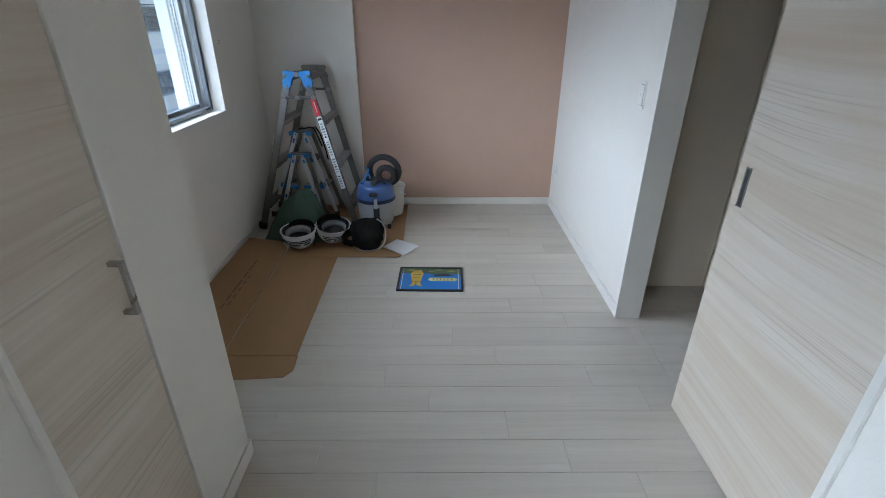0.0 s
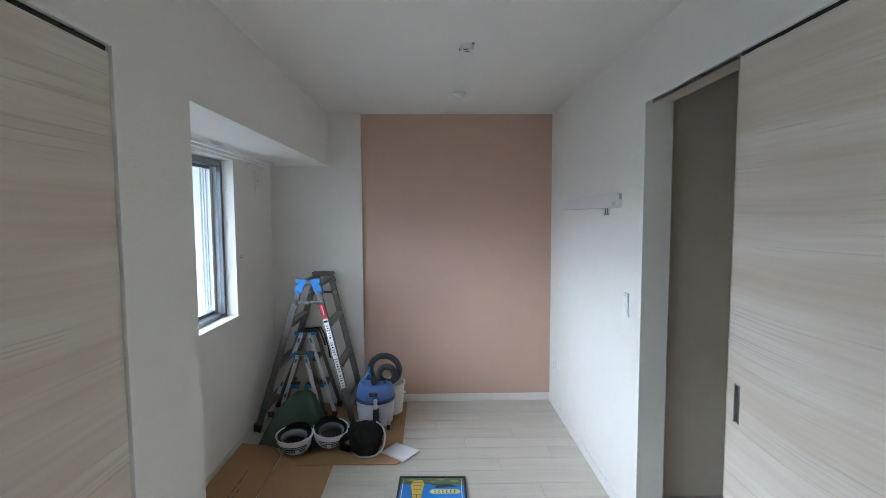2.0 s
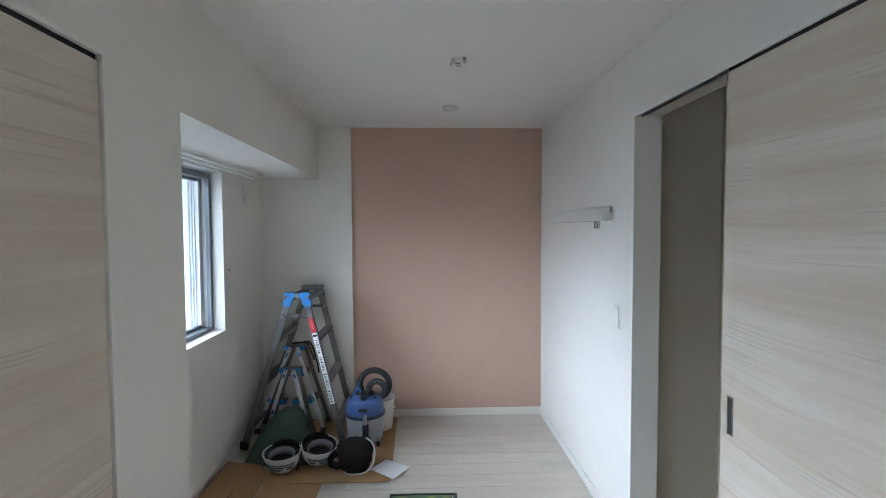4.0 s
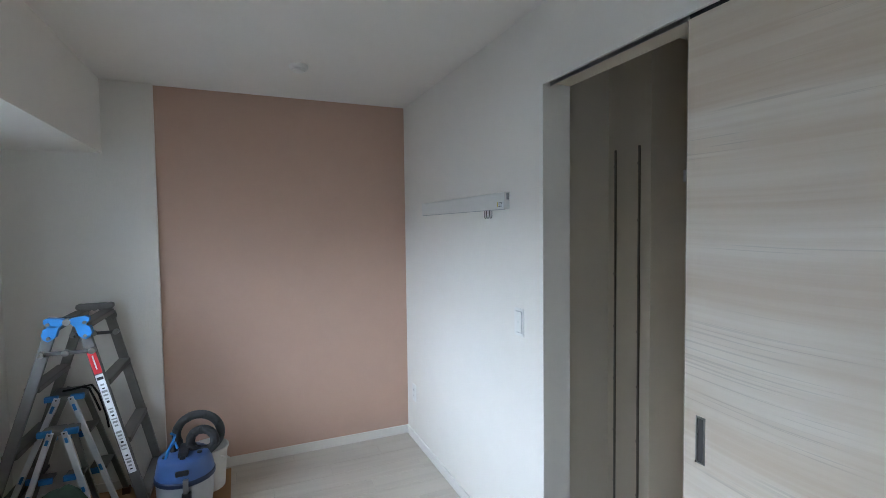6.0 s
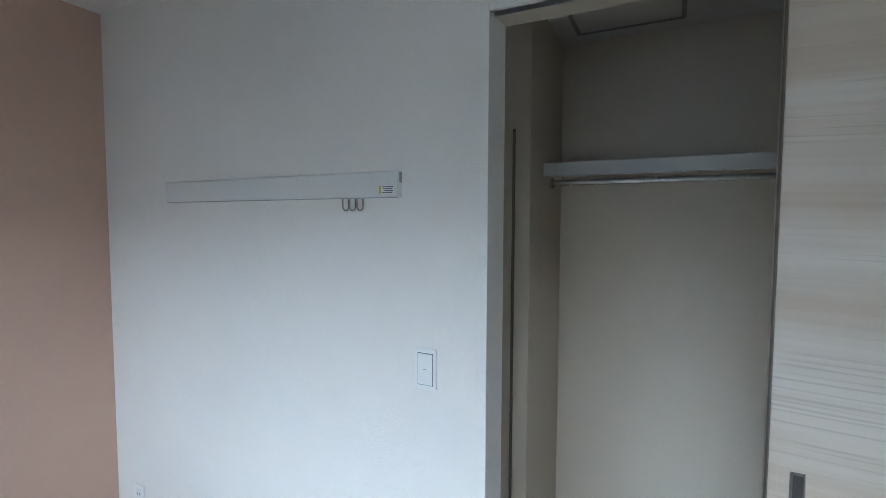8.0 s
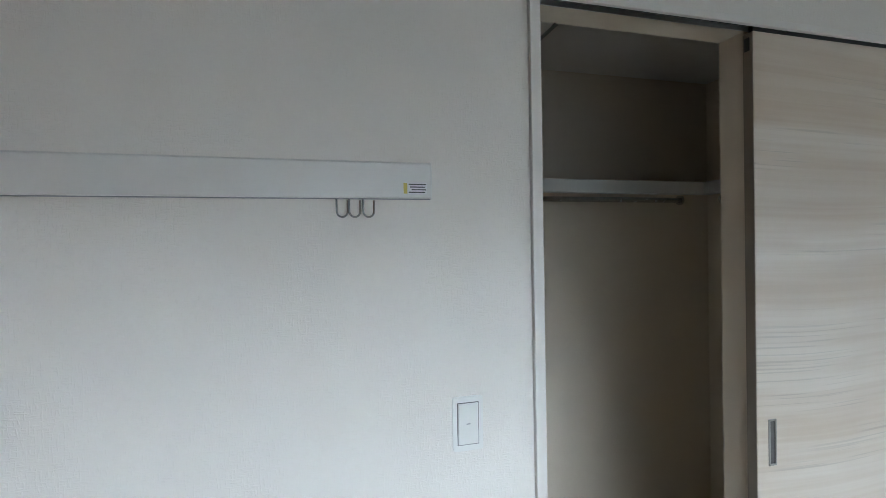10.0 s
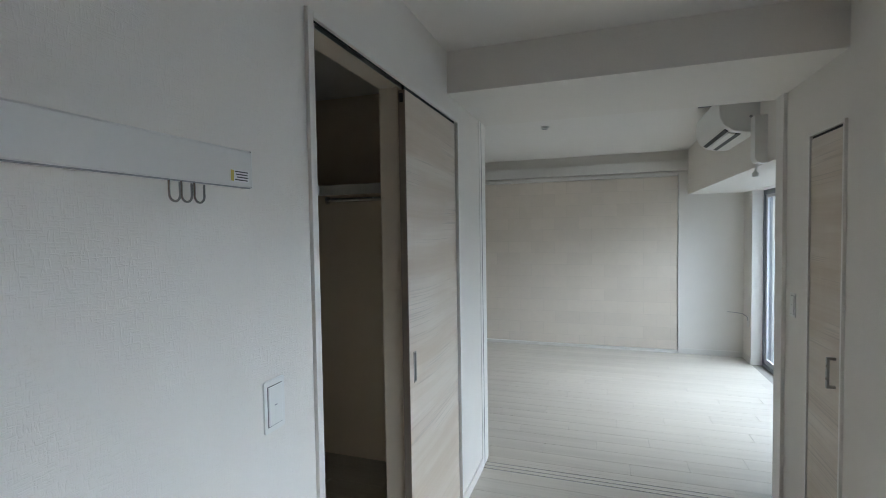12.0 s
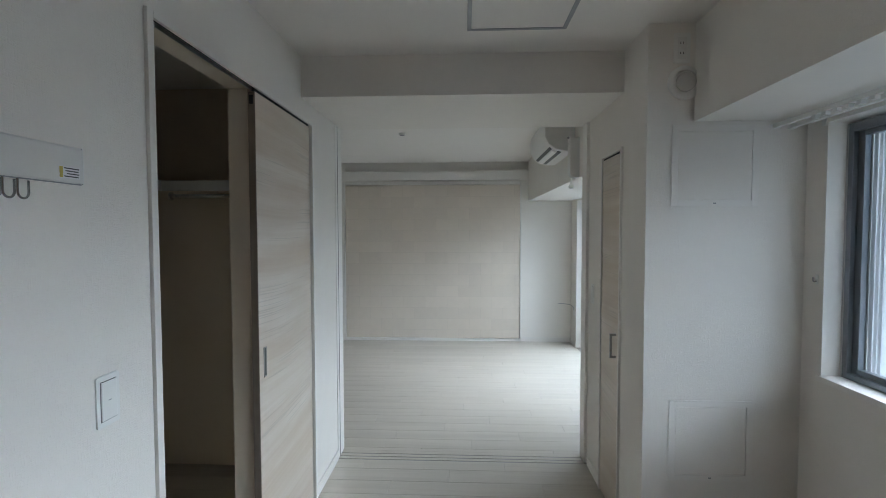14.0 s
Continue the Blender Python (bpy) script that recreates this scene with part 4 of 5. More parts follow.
def folded_card():
    """Opened box along the wall: a flat sheet and a flap that rises towards the wall."""
    c = thing("cardboard_sheet", "flattened brown cardboard box lying along the wall", "cardboard", "cardboard sheets on the floor")
    bm = bmesh.new()
    prism(bm, [(-1.063, 1.955), (-0.715, 1.955), (-0.728, 3.40), (-1.093, 3.40)], "z", 0.0008, 0.0048)
    part("sheet", bm, CARD, c)
    bm = bmesh.new()
    prism(bm, [(-1.385, 1.797), (-0.92, 1.79), (-0.735, 1.805), (-0.705, 1.85), (-0.708, 1.950), (-1.385, 1.950)], "z", 0.0008, 0.0046)
    part("end_flap", bm, CARD, c)
    hinge, lift = Vector((-1.066, 0, 0.0025)), radians(7)
    m = Matrix.Translation(hinge) @ Matrix.Rotation(lift, 4, "Y")
    bm = bmesh.new()
    prism(bm, [(-0.318, 1.97), (-0.002, 1.957), (-0.027, 3.10), (-0.10, 3.20), (-0.318, 3.20)], "z", 0.0, 0.004)
    bmesh.ops.transform(bm, matrix=m, verts=bm.verts[:])
    part("side_flap", bm, CARD, c, "flap rising towards the wall")
    for x, y, l in [(-0.165, 2.32 + 0.085 * k, 0.055 + 0.012 * (k % 3)) for k in range(7)] + [(-0.140, 2.36 + 0.075 * k, 0.04) for k in range(5)]:
        bm = bmesh.new()
        box(bm, x, x + 0.012, y, y + l, 0.004, 0.0044, m=m)
        part("print_bar", bm, CARDEDGE, c)


folded_card()
card_sheet("cardboard_sheet", "flat brown cardboard under the vacuum cleaner",
           [(-0.95, 2.972), (-0.33, 2.968), (-0.300, 2.985), (-0.312, 3.955), (-1.30, 3.955), (-1.30, 3.42), (-0.95, 3.42)], [], lift=0.0048)


def stile(bm, a, b, w, d):
    """A box-section rail from a to b, w wide along x and d deep along y."""
    a, b = Vector(a), Vector(b)
    v = b - a
    t = v.normalized()
    side = Vector((0, 1, 0)).cross(t).normalized()
    rot = Matrix((side, Vector((0, 1, 0)), t)).transposed().to_4x4()
    box(bm, -w / 2, w / 2, -d / 2, d / 2, -v.length / 2, v.length / 2, bevel=0.002, m=Matrix.Translation((a + b) / 2) @ rot)


RUNGS = (0.13, 0.415, 0.70, 0.972)


def step_ladder():
    l = thing("step_ladder", "scuffed aluminium step ladder with blue hinges", "ladder")
    z0 = 0.0105
    near, far = 3.45, 3.905
    feet, tops = (-1.365, -0.672), (-1.030, -0.925)
    for y in (near, far):
        for i in range(2):
            bm = bmesh.new()
            stile(bm, (feet[i], y, z0 + 0.03), (tops[i], y, 1.105), 0.044, 0.024)
            part("stile", bm, ALU if y == near else ALUDARK, l)
            bm = bmesh.new()
            stile(bm, (feet[i] - (0.012 if i == 0 else -0.012), y, z0 - 0.001), (feet[i], y, z0 + 0.05), 0.058, 0.032)
            part("rubber_foot", bm, BLACK, l)
            bm = bmesh.new()
            s = -1 if i == 0 else 1
            for lobe in (((0.0, 1.112), (0.02, 1.122), (0.074, 1.130), (0.086, 1.124), (0.089, 1.108), (0.074, 1.088), (0.03, 1.082)), ((0.03, 1.086), (0.062, 1.092), (0.090, 1.078), (0.098, 1.050), (0.090, 1.028), (0.072, 1.018), (0.045, 1.036))):
                prism(bm, [(-0.977 + s * px, pz) for px, pz in lobe], "y", y - 0.021, y + 0.014)
            h = part("hinge", bm, BLUE if y == near else ALUDARK, l)
            for z in (1.035, 1.10):
                bm = bmesh.new()
                rod(bm, (tops[i] + s * 0.018, y - 0.026, z), (tops[i] + s * 0.018, y - 0.020, z), 0.008, seg=12)
                part("rivet", bm, ALUDARK, h)
        bm = bmesh.new()
        rod(bm, (-0.977, y - 0.024, 1.105), (-0.977, y + 0.02, 1.105), 0.016, seg=16)
        part("hinge_pin", bm, ALUDARK, l, smooth=True)
        bm = bmesh.new()
        box(bm, -1.085, -0.985, y - 0.024, y - 0.0135, 0.953, 0.972, bevel=0.003)
        box(bm, -0.985, -0.875, y - 0.034, y - 0.0265, 0.954, 0.972, bevel=0.003)
        part("spreader", bm, PAN, l, "dark steel spreader bar")
        for x in (-1.078, -0.984, -0.880):
            bm = bmesh.new()
            rod(bm, (x, y - 0.040, 0.962), (x, y - 0.012, 0.962), 0.015, seg=14)
            part("spreader_pin", bm, NICKEL, l, smooth=True)
    for side in range(2):
        for f in RUNGS:
            x = feet[side] + (tops[side] - feet[side]) * f
            z = z0 + 0.03 + 1.07 * f
            bm = bmesh.new()
            box(bm, x - 0.030, x + 0.030, near + 0.012, far - 0.012, z - 0.014, z + 0.014, bevel=0.004)
            part("rung", bm, ALUDARK, l)
    bm = bmesh.new()
    box(bm, -1.05, -0.90, near + 0.012, near + 0.02, 1.118, 1.126, bevel=0.002)
    part("top_brace", bm, BLACK, l)
    bm = bmesh.new()
    box(bm, -1.03, -0.925, far - 0.02, far + 0.01, 1.105, 1.13, bevel=0.004)
    part("top_cap", bm, ALUDARK, l)
    a, b = Vector((-0.672, near - 0.0125, z0 + 0.03)), Vector((-0.925, near - 0.0125, 1.105))

    def strip(name, mat, f0, f1, w, lift, parent, label=""):
        bm = bmesh.new()
        stile(bm, a.lerp(b, f0) - Vector((0, lift, 0)), a.lerp(b, f1) - Vector((0, lift, 0)), w, 0.0012)
        return part(name, bm, mat, parent, label)

    strip("red_sticker", RED, 0.755, 0.86, 0.034, 0.0005, l, "red warning sticker")
    strip("sticker_outline", PAPER, 0.775, 0.84, 0.006, 0.0012, l)
    s = strip("white_sticker", PAPER, 0.27, 0.75, 0.033, 0.0005, l, "long white printed sticker")
    strip("print_block", BLACK, 0.725, 0.738, 0.026, 0.0011, s)
    for k in range(26):
        f = 0.285 + 0.0165 * k
        if k % 7 != 5:
            strip("print_mark", GREY if k % 4 else BLACK, f, f + 0.006 + 0.002 * (k % 3), 0.012 + 0.004 * (k % 4), 0.0011, s)


step_ladder()


def step_stool(name, label, feet_x, y, half, top, depth, steps, lean):
    l = thing(name, label, "step stool", "small step stools in the ladder")
    cx = feet_x + lean
    z0 = 0.0105
    for row, yy in enumerate((y, y + depth)):
        for s in (-1, 1):
            f, t = (feet_x + s * half, yy, z0 + 0.03), (cx + s * 0.028, yy, top)
            bm = bmesh.new()
            stile(bm, f, t, 0.026, 0.018)
            # Same metal on all legs: front row coloured as lit, rear as shaded.
            part("leg", bm, LEGALU if row == 0 else ALUDARK, l)
            bm = bmesh.new()
            box(bm, f[0] - 0.020, f[0] + 0.020, yy - 0.017, yy + 0.017, z0 - 0.0005, z0 + 0.040, bevel=0.004)
            part("foot", bm, FOOT, l, "brown rubber foot")
            if row == 0:
                for g in (0.94, 0.40):
                    p = Vector(f).lerp(Vector(t), g)
                    q = Vector(f).lerp(Vector(t), g - 0.055)
                    bm = bmesh.new()
                    stile(bm, p - Vector((0, 0.0095, 0)), q - Vector((0, 0.0095, 0)), 0.013, 0.002)
                    part("blue_inlay", bm, BLUE, l)
                bm = bmesh.new()
                rod(bm, Vector(f).lerp(Vector(t), 0.985) - Vector((0, 0.012, 0)), Vector(f).lerp(Vector(t), 0.985) - Vector((0, 0.008, 0)), 0.004, seg=10)
                part("rivet", bm, BLACK, l)
    bm = bmesh.new()
    box(bm, cx - 0.075, cx + 0.075, y + 0.010, y + depth - 0.010, top - 0.022, top + 0.004, bevel=0.005)
    part("top_step", bm, ALUDARK, l)
    for s in (-1, 1):
        bm = bmesh.new()
        box(bm, cx + s * 0.055 - 0.030, cx + s * 0.055 + 0.030, y - 0.004, y + 0.022, top - 0.020, top + 0.010, bevel=0.005)
        part("top_cap", bm, BLUE, l)
        for k in range(steps):
            g = (k + 1) / (steps + 1)
            x, z = feet_x + lean * g + s * (half + (0.028 - half) * g), z0 + 0.03 + (top - 0.04) * g
            bm = bmesh.new()
            box(bm, x - s * 0.045 - 0.028, x - s * 0.045 + 0.028, y + 0.008, y + 0.030, z - 0.016, z + 0.012, bevel=0.004)
            part("step_bracket", bm, BLUE, l)
            bm = bmesh.new()
            box(bm, x - s * 0.03 - 0.04, x - s * 0.03 + 0.04, y + 0.030, y + depth - 0.01, z - 0.006, z + 0.010, bevel=0.003)
            part("step", bm, ALUDARK, l)


step_stool("step_stool", "silver three-step stool with blue joints", -1.115, 3.70, 0.250, 0.672, 0.19, 2, 0.035)
step_stool("step_stool", "smaller silver step stool with blue joints", -1.105, 3.585, 0.163, 0.533, 0.10, 1, 0.025)


def black_strap():
    b = thing("black_strap", "black webbing strap draped over the step stool", "strap")
    for pts in ([(-1.10, 3.755, 0.690), (-1.06, 3.75, 0.694), (-1.015, 3.75, 0.703), (-0.985, 3.755, 0.690), (-0.965, 3.765, 0.625), (-0.945, 3.775, 0.555)], [(-1.02, 3.80, 0.690), (-0.985, 3.80, 0.696), (-0.955, 3.80, 0.640), (-0.925, 3.80, 0.520), (-0.915, 3.80, 0.445)]):
        bm = bmesh.new()
        tube(bm, pts, 0.0055, 8)
        part("webbing", bm, MESH, b, smooth=True)


black_strap()


def green_bundle():
    g = thing("canvas_bundle", "olive green canvas bundle heaped under the ladder", "canvas bag")
    bm = bmesh.new()
    bmesh.ops.create_grid(bm, x_segments=44, y_segments=30, size=0.5)
    for v in bm.verts:
        u, w = v.co.x * 2, v.co.y * 2
        h = max(0.0, 1 - abs(u - 0.2) ** 1.7 * (0.72 if u < 0.2 else 1.5)) ** 0.8 * max(0.0, 1 - abs(w) ** 2.4)
        n = noise.noise(Vector((u * 2.6, w * 2.6, 1.3))) * 0.5 + noise.noise(Vector((u * 6, w * 6, 4.2))) * 0.22
        v.co = Vector((-1.055 + u * 0.235 + n * 0.02, 3.34 + w * 0.145 + h * 0.05, 0.011 + 0.325 * h + n * 0.06 * min(1, h * 3)))
        v.co.z = max(v.co.z, 0.0107)
    part("cloth", bm, GREEN, g, smooth=True)


green_bundle()


BANDGREY = material("dark_grey_webbing", (0.24, 0.245, 0.25), 0.7, spread=0.1)


def helmet(at, rz, tilt, name_label):
    """Helmet lying on its crown, the opening up, with lining and straps."""
    h = thing("safety_helmet", name_label, "helmet", "safety helmets on the cardboard")
    m = Matrix.Translation(at) @ pose(0, 0, 0, tilt, 0, rz)
    a, b, c = 0.118, 0.106, 0.142

    def shell(scale, mat, name, label=""):
        bm = bmesh.new()
        rings = []
        for i in range(13):
            t = radians(90 * i / 12)
            ring = []
            for k in range(40):
                p = k * math.tau / 40
                rr = math.sin(t)
                ring.append(bm.verts.new((a * scale * rr * math.cos(p), b * scale * rr * math.sin(p), c - c * scale * math.cos(t))))
            rings.append(ring)
        for q, r in zip(rings, rings[1:]):
            for k in range(40):
                if q is rings[0]:
                    continue
                bm.faces.new((q[k], q[(k + 1) % 40], r[(k + 1) % 40], r[k]))
        bm.faces.new(rings[1][::-1])
        for v in rings[0]:
            bm.verts.remove(v)
        bmesh.ops.transform(bm, matrix=m, verts=bm.verts[:])
        return part(name, bm, mat, h, label, smooth=True)

    shell(1.0, HELMET, "shell", "white hard shell")
    shell(0.93, BLACK, "lining", "black padded lining")
    bm = bmesh.new()
    tube(bm, [(a * 1.01 * math.cos(k * math.tau / 40), b * 1.01 * math.sin(k * math.tau / 40), c) for k in range(40)], 0.004, 8, closed=True)
    bmesh.ops.transform(bm, matrix=m, verts=bm.verts[:])
    part("rim", bm, HELMET, h, smooth=True)
    bm = bmesh.new()
    bmesh.ops.create_grid(bm, x_segments=14, y_segments=5, size=0.5)
    for v in bm.verts:
        p = v.co.x * 1.9 + math.pi / 2
        g = v.co.y + 0.5
        r = 0.95 + 0.06 * g
        v.co = (a * r * math.cos(p), b * r * math.sin(p), c - 0.014 + 0.036 * g - 0.025 * g * abs(v.co.x * 2) ** 3)
    bmesh.ops.transform(bm, matrix=m, verts=bm.verts[:])
    pk = part("neck_pad", bm, MESH, h, "black neck pad standing above the rim", smooth=True)
    sol = pk.modifiers.new("thickness", "SOLIDIFY")
    sol.thickness = 0.008
    for j, zz in enumerate((0.040, 0.055)):
        bm = bmesh.new()
        f = math.sqrt(max(0.0, 1 - ((zz) / c) ** 2))
        tube(bm, [(a * f * 1.004 * math.cos(p), b * f * 1.004 * math.sin(p), c - zz) for p in [radians(-155 + 8 * k) for k in range(17)]], 0.0035, 6)
        bmesh.ops.transform(bm, matrix=m, verts=bm.verts[:])
        part("stripe", bm, NAVY, h, "dark navy stripe")
    for deg in (-146, -138, -130, -108, -99, -90, -81, -72, -50, -42, -34):
        bm = bmesh.new()
        p = radians(deg)
        zz = 0.074
        f = math.sqrt(1 - (zz / c) ** 2)
        box(bm, -0.006, 0.006, -0.0015, 0.0015, -0.008, 0.008, m=m @ Matrix.Translation((a * f * 1.0 * math.cos(p), b * f * 1.0 * math.sin(p), c - zz)) @ pose(0, 0, 0, 25, 0, math.degrees(p) + 90))
        part("print_mark", bm, NAVY, h)
    bm = bmesh.new()
    ring = [radians(9 * k) for k in range(40)]
    lo = [bm.verts.new((a * 0.66 * math.cos(p), b * 0.62 * math.sin(p) - 0.008, c - 0.052)) for p in ring]
    hi = [bm.verts.new((a * 0.74 * math.cos(p), b * 0.70 * math.sin(p) - 0.008, c - 0.012 + 0.006 * math.sin(p))) for p in ring]
    for k in range(40):
        bm.faces.new((lo[k], lo[(k + 1) % 40], hi[(k + 1) % 40], hi[k]))
    bmesh.ops.transform(bm, matrix=m, verts=bm.verts[:])
    band = part("head_band", bm, BANDGREY, h, "grey inner head band", smooth=True)
    sol = band.modifiers.new("thickness", "SOLIDIFY")
    sol.thickness = 0.004
    bm = bmesh.new()
    tube(bm, [(a * 0.9, 0.01, c - 0.01), (a * 1.03, 0.0, c - 0.03), (a * 1.02, -0.02, c - 0.07), (a * 0.9, -0.035, c - 0.10)], 0.006, 6)
    bmesh.ops.transform(bm, matrix=m, verts=bm.verts[:])
    part("chin_strap", bm, BLACK, h, smooth=True)


helmet((-1.0, 3.125, 0.0075), -8, 7, "white safety helmet upside down with dark stripes")
helmet((-0.800, 3.210, 0.0130), 40, 13, "white safety helmet lying beside the black bag")


def black_bag():
    b = thing("tool_bag", "round black mesh bag with a pale rim", "bag")
    bm = bmesh.new()
    bmesh.ops.create_icosphere(bm, subdivisions=4, radius=1.0)
    lean = Matrix.Translation((-0.530, 3.105, 0.115)) @ Matrix.Rotation(radians(-22), 4, "X")
    for v in bm.verts:
        n = noise.noise(v.co * 1.7) * 0.16 + noise.noise(v.co * 4.5) * 0.12 + noise.noise(v.co * 10) * 0.03
        c = v.co
        p = Vector((math.copysign(abs(c.x) ** 0.72, c.x), c.y, math.copysign(abs(c.z) ** 0.78, c.z))) * (1 + n)
        q = lean @ Vector((p.x * (0.112 + 0.016 * p.z), p.y * (0.045 if p.y < 0 else 0.10), p.z * 0.108))
        v.co = Vector((q.x, q.y, max(q.z, 0.0105)))
    part("body", bm, MESH, b, smooth=True)
    bm = bmesh.new()
    tube(bm, [lean @ Vector((math.copysign(abs(math.cos(a)) ** 0.8, math.cos(a)) * 0.124, -0.034, math.copysign(abs(math.sin(a)) ** 0.85, math.sin(a)) * 0.112)) for a in [radians(-120 + 8 * k) for k in range(24)]], 0.0050, 8)
    part("rim", bm, VACGREY, b, "pale grey piping round the opening", smooth=True)
    bm = bmesh.new()
    tube(bm, [(-0.625, 3.13, 0.12), (-0.665, 3.13, 0.115), (-0.70, 3.135, 0.085), (-0.695, 3.13, 0.045), (-0.64, 3.12, 0.035)], 0.024, 8)
    part("strap", bm, MESH, b, smooth=True)


black_bag()


def vacuum_cleaner():
    v = thing("vacuum_cleaner", "blue and grey drum vacuum cleaner with a coiled hose", "vacuum cleaner", at=(-0.520, 3.52, 0.0105))
    bm = bmesh.new()
    lathe(bm, [(0.115, 0.035), (0.125, 0.045), (0.135, 0.12), (0.139, 0.205), (0.139, 0.212)], (0, 0, 0), 40)
    part("drum", bm, VACGREY, v, "grey plastic drum", smooth=True)
    bm = bmesh.new()
    lathe(bm, [(0.140, 0.210), (0.146, 0.214), (0.146, 0.232), (0.141, 0.238)], (0, 0, 0), 40)
    part("seal_band", bm, NAVY, v, "dark blue band", smooth=True)
    bm = bmesh.new()
    lathe(bm, [(0.141, 0.236), (0.140, 0.250), (0.127, 0.318), (0.121, 0.332), (0.110, 0.340), (0.06, 0.346), (0.0, 0.348)], (0, 0, 0), 40)
    part("lid", bm, VACBLUE, v, "blue motor lid", smooth=True)
    bm = bmesh.new()
    box(bm, -0.032, 0.032, -0.146, -0.120, 0.272, 0.298, bevel=0.008)
    part("switch_recess", bm, BLACK, v)
    bm = bmesh.new()
    box(bm, 0.004, 0.028, -0.158, -0.132, 0.185, 0.255, bevel=0.004)
    part("latch", bm, SILVER, v, "metal latch")
    bm = bmesh.new()
    box(bm, -0.004, 0.040, -0.152, -0.125, 0.10, 0.185, bevel=0.006)
    part("latch_plate", bm, BLACK, v)
    bm = bmesh.new()
    box(bm, -0.024, 0.024, -0.085, 0.05, 0.340, 0.372, bevel=0.010)
    box(bm, -0.014, 0.014, -0.10, -0.06, 0.338, 0.356, bevel=0.006)
    part("handle", bm, BLACK, v, smooth=True)
    for x in (-0.085, 0.075):
        bm = bmesh.new()
        rod(bm, (x, -0.045, 0.338), (x, -0.045, 0.350), 0.012, seg=14)
        part("lid_knob", bm, BLACK, v, smooth=True)
    for k in range(3):
        a = radians(-38 + 120 * k)
        bm = bmesh.new()
        c = Vector((0.128 * math.cos(a), 0.128 * math.sin(a), 0.0))
        rod(bm, c + Vector((0, 0, 0.024)) - Vector((0.012, 0, 0)), c + Vector((0.012, 0, 0.024)), 0.024, seg=18)
        part("caster", bm, BLACK, v, smooth=True)
        bm = bmesh.new()
        rod(bm, c + Vector((0, 0, 0.03)), c * 0.93 + Vector((0, 0, 0.075)), 0.017, seg=12)
        part("caster_stem", bm, VACGREY, v, smooth=True)
    pts = [(-0.05, 0.02, 0.335), (-0.055, 0.03, 0.355)]
    for k in range(181):
        f = k / 180
        turn, shrink = radians(212 - 640 * f), min(max((f - 0.3) / 0.35, 0), 1)
        r = 0.104 - 0.052 * shrink * shrink * (3 - 2 * shrink)
        pts.append((0.058 + 0.044 * f + r * math.cos(turn), 0.07 - 0.13 * f, 0.414 - 0.012 * f + r * math.sin(turn)))
    bm = bmesh.new()
    tube(bm, pts, lambda f: 0.0225 + 0.0014 * math.sin(f * 620), 12)
    part("hose", bm, HOSE, v, "dark ribbed hose in coils", smooth=True)
    bm = bmesh.new()
    tube(bm, [(-0.085, -0.06, 0.335), (-0.07, -0.03, 0.375), (-0.052, 0.0, 0.405), (-0.045, 0.02, 0.43), (-0.06, 0.0, 0.45)], 0.007, 6)
    tube(bm, [(-0.06, -0.02, 0.39), (-0.04, -0.02, 0.405), (-0.03, -0.025, 0.375)], 0.007, 6)
    part("tie_cord", bm, BLUE, v, "light blue tie", smooth=True)


vacuum_cleaner()


def bucket():
    b = thing("plastic_bucket", "ivory plastic bucket behind the vacuum cleaner", "bucket", at=(-0.432, 3.775, 0.0105))
    bm = bmesh.new()
    lathe(bm, [(0.088, 0), (0.092, 0.004), (0.110, 0.226), (0.117, 0.228), (0.117, 0.241), (0.107, 0.241), (0.090, 0.01), (0.0, 0.008)], (0, 0, 0), 40)
    part("pail", bm, material("bucket_plastic", (0.60, 0.575, 0.51), 0.45, spread=0.03), b, smooth=True)
    bm = bmesh.new()
    tube(bm, [(0.116 * math.cos(a), 0.116 * math.sin(a) * 0.6 - 0.02, 0.226 - 0.07 * math.sin(a + 1.2)) for a in [radians(-70 + 10 * k) for k in range(15)]], 0.005, 8)
    part("bail", bm, WHITEPL, b, smooth=True)


bucket()


def paper_sheet():
    p = thing("paper_sheets", "small stack of white paper on the cardboard edge", "paper")
    for k in range(3):
        bm = bmesh.new()
        prism(bm, [(-0.440 + 0.004 * k, 3.115), (-0.283 + 0.005 * k, 2.990 + 0.004 * k), (-0.190 + 0.004 * k, 3.125), (-0.352 + 0.003 * k, 3.238)], "z", 0.0100 + 0.0022 * k, 0.0118 + 0.0022 * k)
        part("sheet", bm, PAPER, p)


paper_sheet()


